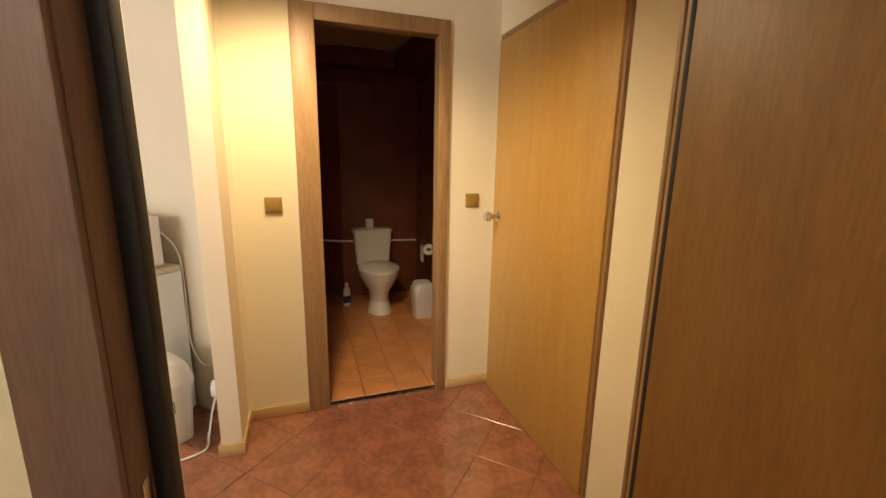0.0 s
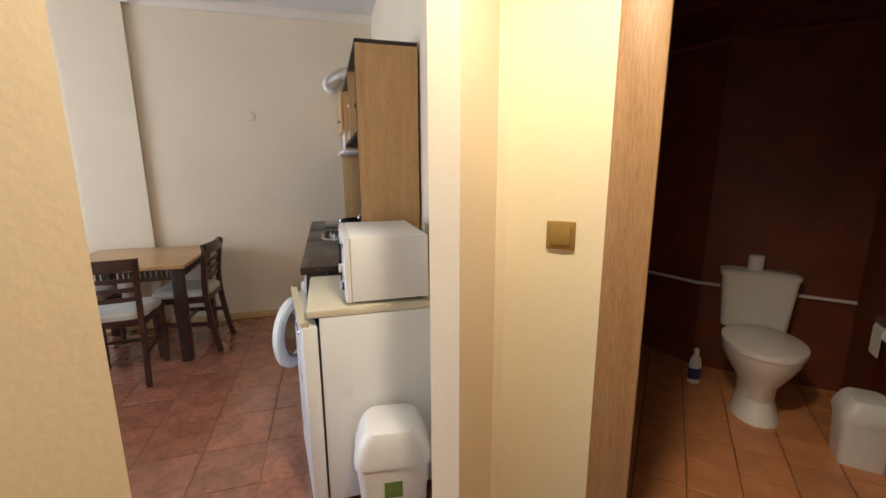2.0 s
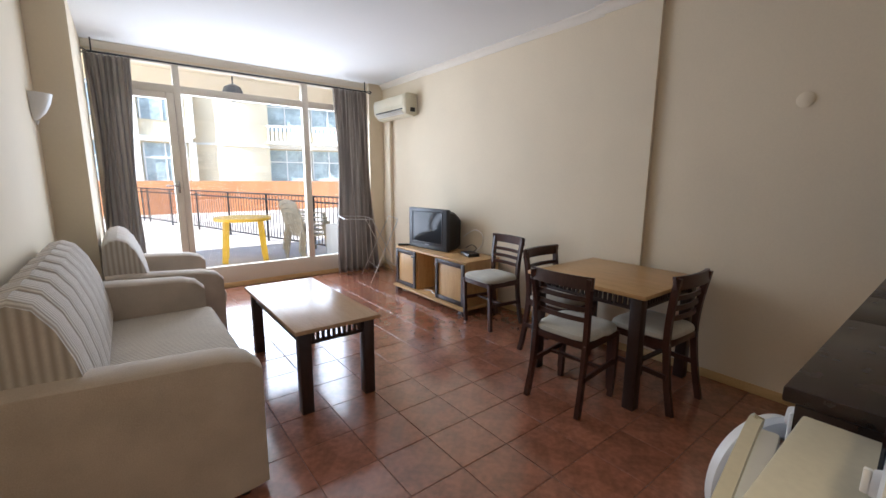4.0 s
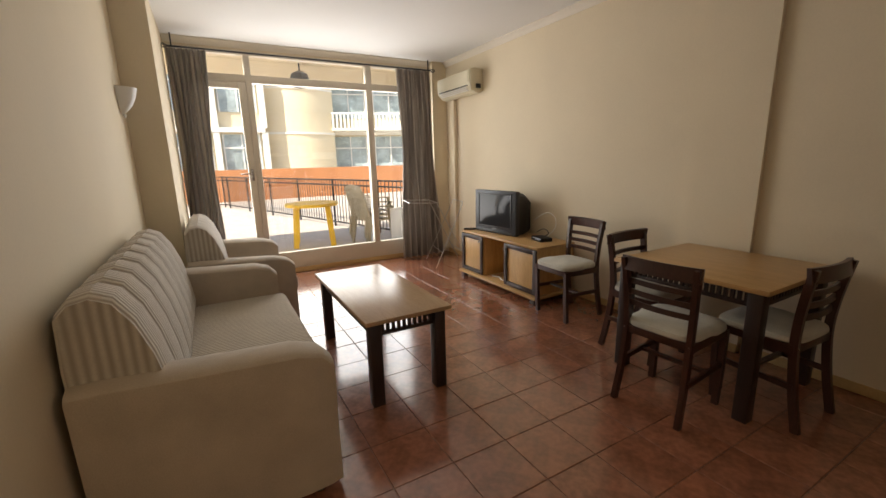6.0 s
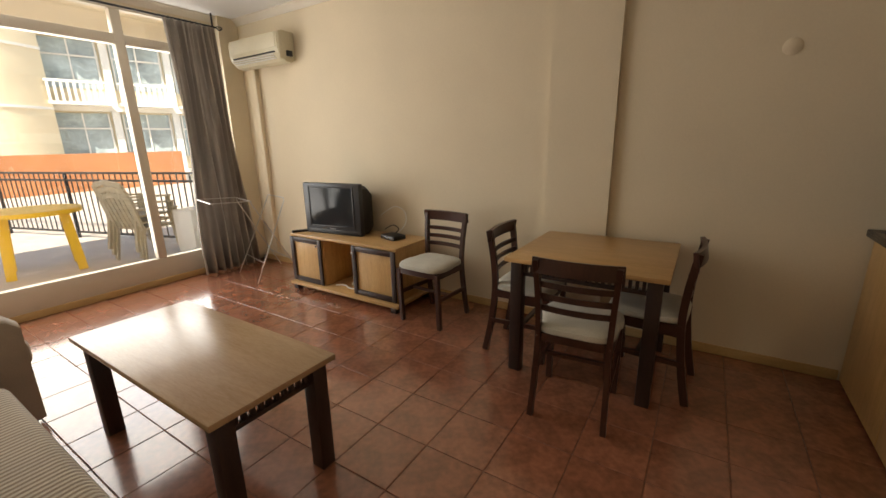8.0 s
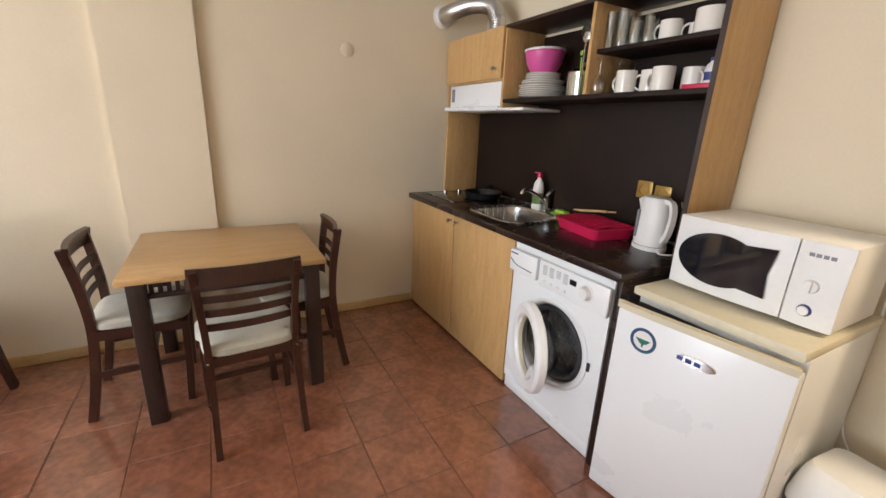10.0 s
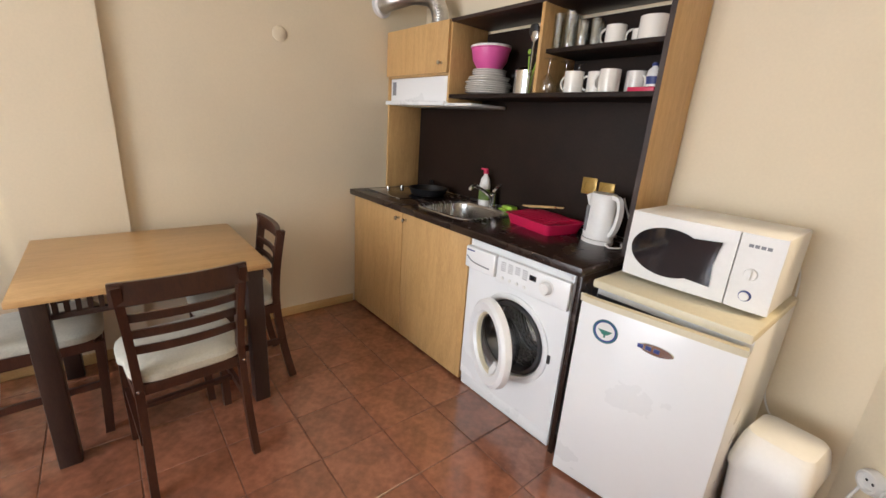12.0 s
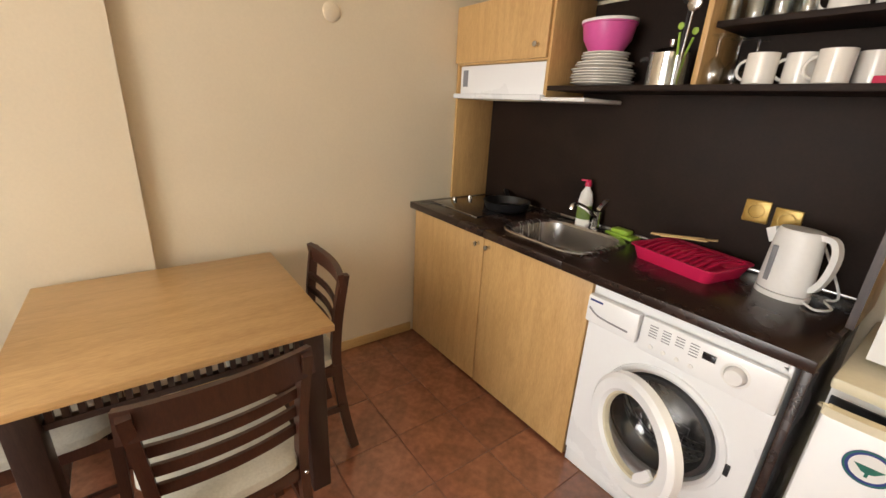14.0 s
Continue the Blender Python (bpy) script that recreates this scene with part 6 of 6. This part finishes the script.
def paper_holder():
    h = thing("paper_holder", H @ pose(2.49, 3.62, 0.62), "chrome wall holder with toilet roll", "paper holder")
    part("arm", tube(bmesh.new(), smooth_curve([(0, 0.07, 0.04), (-0.06, 0.07, 0.045), (-0.06, 0.0, 0.0), (-0.06, -0.07, 0.0)], 4), 0.005, 8), M_CHROME, h)
    part("cover", bar(bmesh.new(), smooth_curve([(-0.002, 0, 0.05), (-0.06, 0, 0.062), (-0.115, 0, 0.03)], 4), 0.13, 0.002, (0, 1, 0)), M_CHROME, h)
    part("roll", lathe(bmesh.new(), [(0.02, -0.05), (0.052, -0.05), (0.052, 0.05), (0.02, 0.05), (0.02, -0.05)], pose(-0.06, 0, -0.012, 90), 24), M_PAPER, h)
    part("loose_sheet", B(-0.112, -0.048, -0.13, -0.110, 0.048, -0.015), M_PAPER, h)
    return h


paper_holder()
swing_bin(H @ pose(2.355, 3.50, 0, 0, 0, 0), 0.205, 0.20, 0.33, "small white plastic swing-lid bin in toilet")
bottle("cleaner_bottle", H @ pose(1.72, 3.960, 0.0, 0, 0, 30), 0.24, 0.038, M_WHITEPL, M_WHITEPL, "white cleaner bottle on toilet floor")
tagged(part("water_pipe", tube(bmesh.new(), [(*hall_xy(0.95, 4.650), 0.60), (*hall_xy(1.70, 4.210), 0.60), (*hall_xy(2.48, 4.210), 0.58)], 0.011, 8), M_CERAMIC), "white water pipe along toilet wall", "pipe")
tagged(part("water_pipe", tube(bmesh.new(), [(*hall_xy(0.95, 4.650), 2.10), (*hall_xy(1.70, 4.210), 2.10), (*hall_xy(2.47, 4.210), 2.10), (*hall_xy(2.47, 2.42), 2.10)], 0.018, 8), M_WCWALL), "dark painted pipe high on toilet wall", "pipe")
tagged(part("toilet_soffit", prism(bmesh.new(), [hall_xy(0.9, 4.250), hall_xy(1.70, 3.950), hall_xy(2.2, 3.950), hall_xy(2.36, 2.38), hall_xy(2.49, 2.38), hall_xy(2.49, 4.234), hall_xy(1.72, 4.234), hall_xy(0.9, 4.700)], 2.22, 2.359), M_WCWALL), "dark boxed soffit round toilet ceiling", "soffit")
bm = B(-0.012, -0.012, 0.0, 0.012, 0.012, 0.42, 0.004)
mop = tagged(part("red_broom", bm, M_RED), "red plastic brush standing by toilet door", "brush")
mop.matrix_basis = H @ pose(2.44, 2.50, 0, 0, 0, 0)


# ---- terrace and what lies beyond ----
structure("terrace", B(-9.0, -22.0, -0.25, 7.0, YG - 0.141, -0.02), M_TERRACE, "pale sunlit terrace floor", "terrace")
structure("terrace_ceiling", B(-6.0, -5.7, 2.66, 2.0, YG - 0.141, 2.85), M_FACADE, "cream soffit over terrace", "ceiling")
structure("terrace_side_wall", B(-6.0, YG - 0.30, -0.1, XW - 0.2, YG - 0.1, 2.659), M_FACADE, "cream outer wall beside window", "wall")
structure("ground", B(-400, -600, -9.2, 400, 300, -9.0), M_TERRACE, "pale paved ground far below terrace", "ground")


def railing():
    r = thing("terrace_railing", pose(0, 0, 0), "black iron railing along terrace edge", "railing")
    def run(a, b, z=1.02):
        a, b = Vector((*a, -0.02)), Vector((*b, -0.02))
        L = (b - a).length
        for h in (z, 0.10, z - 0.11):
            part("rail", bar(bmesh.new(), [a + Vector((0, 0, h)), b + Vector((0, 0, h))], 0.03, 0.03, (0, 0, 1)), M_IRON, r)
        n = int(L / 0.115)
        for k in range(n + 1):
            p = a + (b - a) * (k / n)
            part("baluster" if k % 14 else "post", bar(bmesh.new(), [p + Vector((0, 0, 0.0 if k % 14 == 0 else 0.10)), p + Vector((0, 0, z))], 0.014 if k % 14 else 0.04, 0.014 if k % 14 else 0.04), M_IRON, r)
    run((-3.9, -4.3), (-1.0, -14.0))
    run((-1.0, -14.0), (1.4, -15.0))
    return r


railing()


def garden_table():
    t = thing("garden_table", pose(-2.10, -5.45, -0.02, 0, 0, -12), "round yellow plastic garden table on terrace", "table")
    bm = bmesh.new()
    lathe(bm, [(0, 0.70), (0.40, 0.70), (0.41, 0.672), (0.432, 0.672), (0.438, 0.70), (0.43, 0.722), (0, 0.726)], None, 40, 1.0, 1.0)
    part("tabletop", bm, M_YELLOWPL, t)
    for sx in (-1, 1):
        for sy in (-1, 1):
            part("leg", bar(bmesh.new(), [(sx * 0.30, sy * 0.26, 0), (sx * 0.25, sy * 0.21, 0.6995)], 0.085, 0.05), M_YELLOWPL, t)
    return t


garden_table()


def garden_chair(m):
    c = thing("garden_chair", m, "beige plastic garden armchair stacked on terrace", "chair", "stacked garden chairs")
    part("seat", B(-0.23, -0.22, 0.40, 0.23, 0.22, 0.425, 0.01), M_BEIGEPL, c)
    for k in range(6):
        x = -0.19 + 0.076 * k
        part("back_slat", bar(bmesh.new(), [(x, 0.21, 0.42), (x, 0.27, 0.62), (x * 1.05, 0.32, 0.80)], 0.05, 0.01), M_BEIGEPL, c)
    part("back_rail", bar(bmesh.new(), [(-0.24, 0.31, 0.80), (0, 0.34, 0.84), (0.24, 0.31, 0.80)], 0.06, 0.02, (0, 0, 1)), M_BEIGEPL, c)
    for sx in (-1, 1):
        part("front_leg", bar(bmesh.new(), [(sx * 0.27, -0.24, 0), (sx * 0.25, -0.20, 0.40), (sx * 0.265, -0.20, 0.63)], 0.05, 0.03), M_BEIGEPL, c)
        part("back_leg", bar(bmesh.new(), [(sx * 0.26, 0.28, 0), (sx * 0.235, 0.22, 0.40), (sx * 0.245, 0.31, 0.80)], 0.05, 0.03), M_BEIGEPL, c)
        part("armrest", bar(bmesh.new(), [(sx * 0.265, -0.23, 0.63), (sx * 0.265, 0.0, 0.645), (sx * 0.25, 0.27, 0.66)], 0.05, 0.02), M_BEIGEPL, c)
    return c


for k in range(3):
    garden_chair(pose(-3.03 + 0.02 * k, -5.00 - 0.02 * k, -0.02 + 0.075 * k, 0, 0, -78))


def outdoor_unit():
    o = thing("outdoor_unit", pose(-3.62, -4.72, -0.02, 0, 0, 20), "white outdoor air conditioning unit with round fan grille", "air conditioner")
    part("case", B(-0.38, -0.14, 0.06, 0.38, 0.14, 0.60, 0.012), M_WHITEPL, o)
    part("fan_grille", lathe(bmesh.new(), [(0, 0.012), (0.21, 0.012), (0.225, 0.0), (0, 0)], pose(-0.08, 0.14, 0.33, -90), 32), M_GREYPL, o)
    for x in (-0.26, 0.26):
        part("foot", B(x - 0.03, -0.15, 0, x + 0.03, 0.15, 0.0595, 0.004), M_GREYPL, o)
    return o


outdoor_unit()


def lantern():
    l = thing("hanging_lantern", pose(-1.86, -4.3, 2.36) @ Matrix.Diagonal((0.8, 0.8, 0.9, 1)), "grey faceted lantern hanging from terrace soffit", "lamp")
    part("shade", lathe(bmesh.new(), [(0.03, -0.02), (0.13, 0.0), (0.17, 0.09), (0.13, 0.18), (0.05, 0.22), (0, 0.225)], None, 8), M_GREYPL, l)
    part("stem", bar(bmesh.new(), [(0, 0, 0.22), (0, 0, 0.332)], 0.02, 0.02), M_IRON, l)
    return l


lantern()
structure("parapet", B(-9.0, -16.6, -0.2, 7.0, -16.3, 1.2), M_ORANGE, "orange rendered terrace parapet", "wall")


def apartment_block(name, m, w, storeys, bays, label, balconies=True, z0=-9.0, h=3.05, skin=M_FACADE):
    """Local: facade in the plane y=0, facing +y; x from 0 to w."""
    a = thing(name, m, label, "building")
    H0 = storeys * h
    part("wall", B(0, -9, z0, w, -0.25, z0 + H0 + 0.6), skin, a)
    part("roof", B(-0.3, -9.3, z0 + H0 + 0.6, w + 0.3, 0.2, z0 + H0 + 0.85), M_FACADE2, a)
    bw = w / bays
    for s in range(storeys):
        z = z0 + s * h
        part("floor_band", B(-0.02, -0.2495, z + h - 0.22, w + 0.02, 0.08, z + h), M_FACADE2, a)
        for b in range(bays):
            x = b * bw
            part("pilaster", B(x - 0.14, -0.2495, z, x + 0.14, 0.05, z + h - 0.221), M_FACADE2, a)
            win = part("window", B(x + 0.22, -0.2495, z + 0.75, x + bw - 0.22, -0.20, z + h - 0.30), M_FARGLASS, a)
            for q in (0.24, bw / 2 - 0.03, bw - 0.30):
                part("window_bar", B(x + q, -0.1995, z + 0.75, x + q + 0.06, -0.15, z + h - 0.30), M_FACADE2, win)
            part("window_bar", B(x + 0.22, -0.1494, z + h - 1.0, x + bw - 0.22, -0.12, z + h - 0.93), M_FACADE2, win)
            if balconies:
                bal = part("balcony", B(x + 0.16, -0.2, z - 0.02, x + bw - 0.16, 0.95, z + 0.10), M_FACADE2, a)
                part("balcony_rail", B(x + 0.16, 0.85, z + 0.86, x + bw - 0.16, 0.97, z + 0.96), M_FACADE2, bal)
                n = int(bw / 0.22)
                for k in range(n):
                    xx = x + 0.25 + k * (bw - 0.5) / (n - 1)
                    part("baluster", B(xx - 0.045, 0.87, z + 0.101, xx + 0.045, 0.95, z + 0.859), M_FACADE2, bal)
    return a


apartment_block("apartment_building", pose(-16.4, -20.8, 0, 0, 0, -14), 9.6, 6, 4, "pale apartment building with balustraded balconies")
apartment_block("apartment_building", pose(-3.4, -21.5, 0, 0, 0, 0), 11.0, 6, 5, "cream apartment building with wide windows", False)
bm = bmesh.new()
pts = [(-7.2 + 3.8 * t, -22.4 + 0.6 * math.sin(math.pi * t)) for t in [i / 12 for i in range(13)]]
prism(bm, pts[::-1] + [(-7.2, -26), (-3.4, -26)], -9, 11)
tower = tagged(part("stair_tower", bm, M_FACADE), "curved cream rendered stair tower with grooves", "building")
for k in range(7):
    bm = bmesh.new()
    bar(bm, [(x, y + 0.02, -6.2 + 2.3 * k) for x, y in pts], 0.10, 0.06, (0, 0, 1))
    part("groove_band", bm, M_FACADE2, tower)


# ---- floor tiles, last ----
def inside_floor(x, y):
    if XW < x < XS and YG + 0.02 < y < YK and x + y < 1.40:
        return True
    u, v = (x + y) / math.sqrt(2), (y - x) / math.sqrt(2)
    return (0.93 < u < UR + 0.2 and 0.5 < v < VT + 0.2) or (XW < x < -0.6 and 0 < y < YK)


def tile_mesh(name, s, material, t=0.009, bev=0.004):
    bm = bmesh.new()
    h = s / 2
    loft(bm, [[(-h, -h, -t), (h, -h, -t), (h, h, -t), (-h, h, -t)], [(-h, -h, -bev * 0.7), (h, -h, -bev * 0.7), (h, h, -bev * 0.7), (-h, h, -bev * 0.7)], [(-h + bev, -h + bev, 0), (h - bev, -h + bev, 0), (h - bev, h - bev, 0), (-h + bev, h - bev, 0)]])
    me = mesh_of(bm, name, material, False)
    return me


PITCH = 0.293
tile = tile_mesh("tile", PITCH - 0.0035, M_TILE, 0.009, 0.0022)
rnd = random.Random(4)
for i in range(-14, 9):
    for j in range(-22, 6):
        x, y = -1.735 + PITCH * (i + 6.5), 1.478 + PITCH * (j + 3.5)
        cs = [(x + a * PITCH * 0.5, y + b * PITCH * 0.5) for a in (-1, 0, 1) for b in (-1, 0, 1)]
        if any(inside_floor(*c) for c in cs):
            o = new("tile", tile)
            o.parent = floor
            o.matrix_basis = pose(x + rnd.uniform(-0.0006, 0.0006), y, rnd.uniform(-0.0012, 0.0), rnd.uniform(-0.12, 0.12), rnd.uniform(-0.12, 0.12), 90 * rnd.randrange(4) + rnd.uniform(-0.15, 0.15))
wc_floor = bpy.data.objects["floor_toilet"]
wtile = tile_mesh("tile", 0.200, M_WCTILE, 0.012, 0.003)
for i in range(9):
    for j in range(13):
        u, v = 0.94 + 0.206 * i, 2.41 + 0.206 * j
        if u < 2.5 and v < 4.95:
            o = new("tile", wtile)
            o.parent = wc_floor
            o.matrix_basis = pose(u, v, 0.010 + rnd.uniform(0, 0.0006), 0, 0, 90 * rnd.randrange(4))
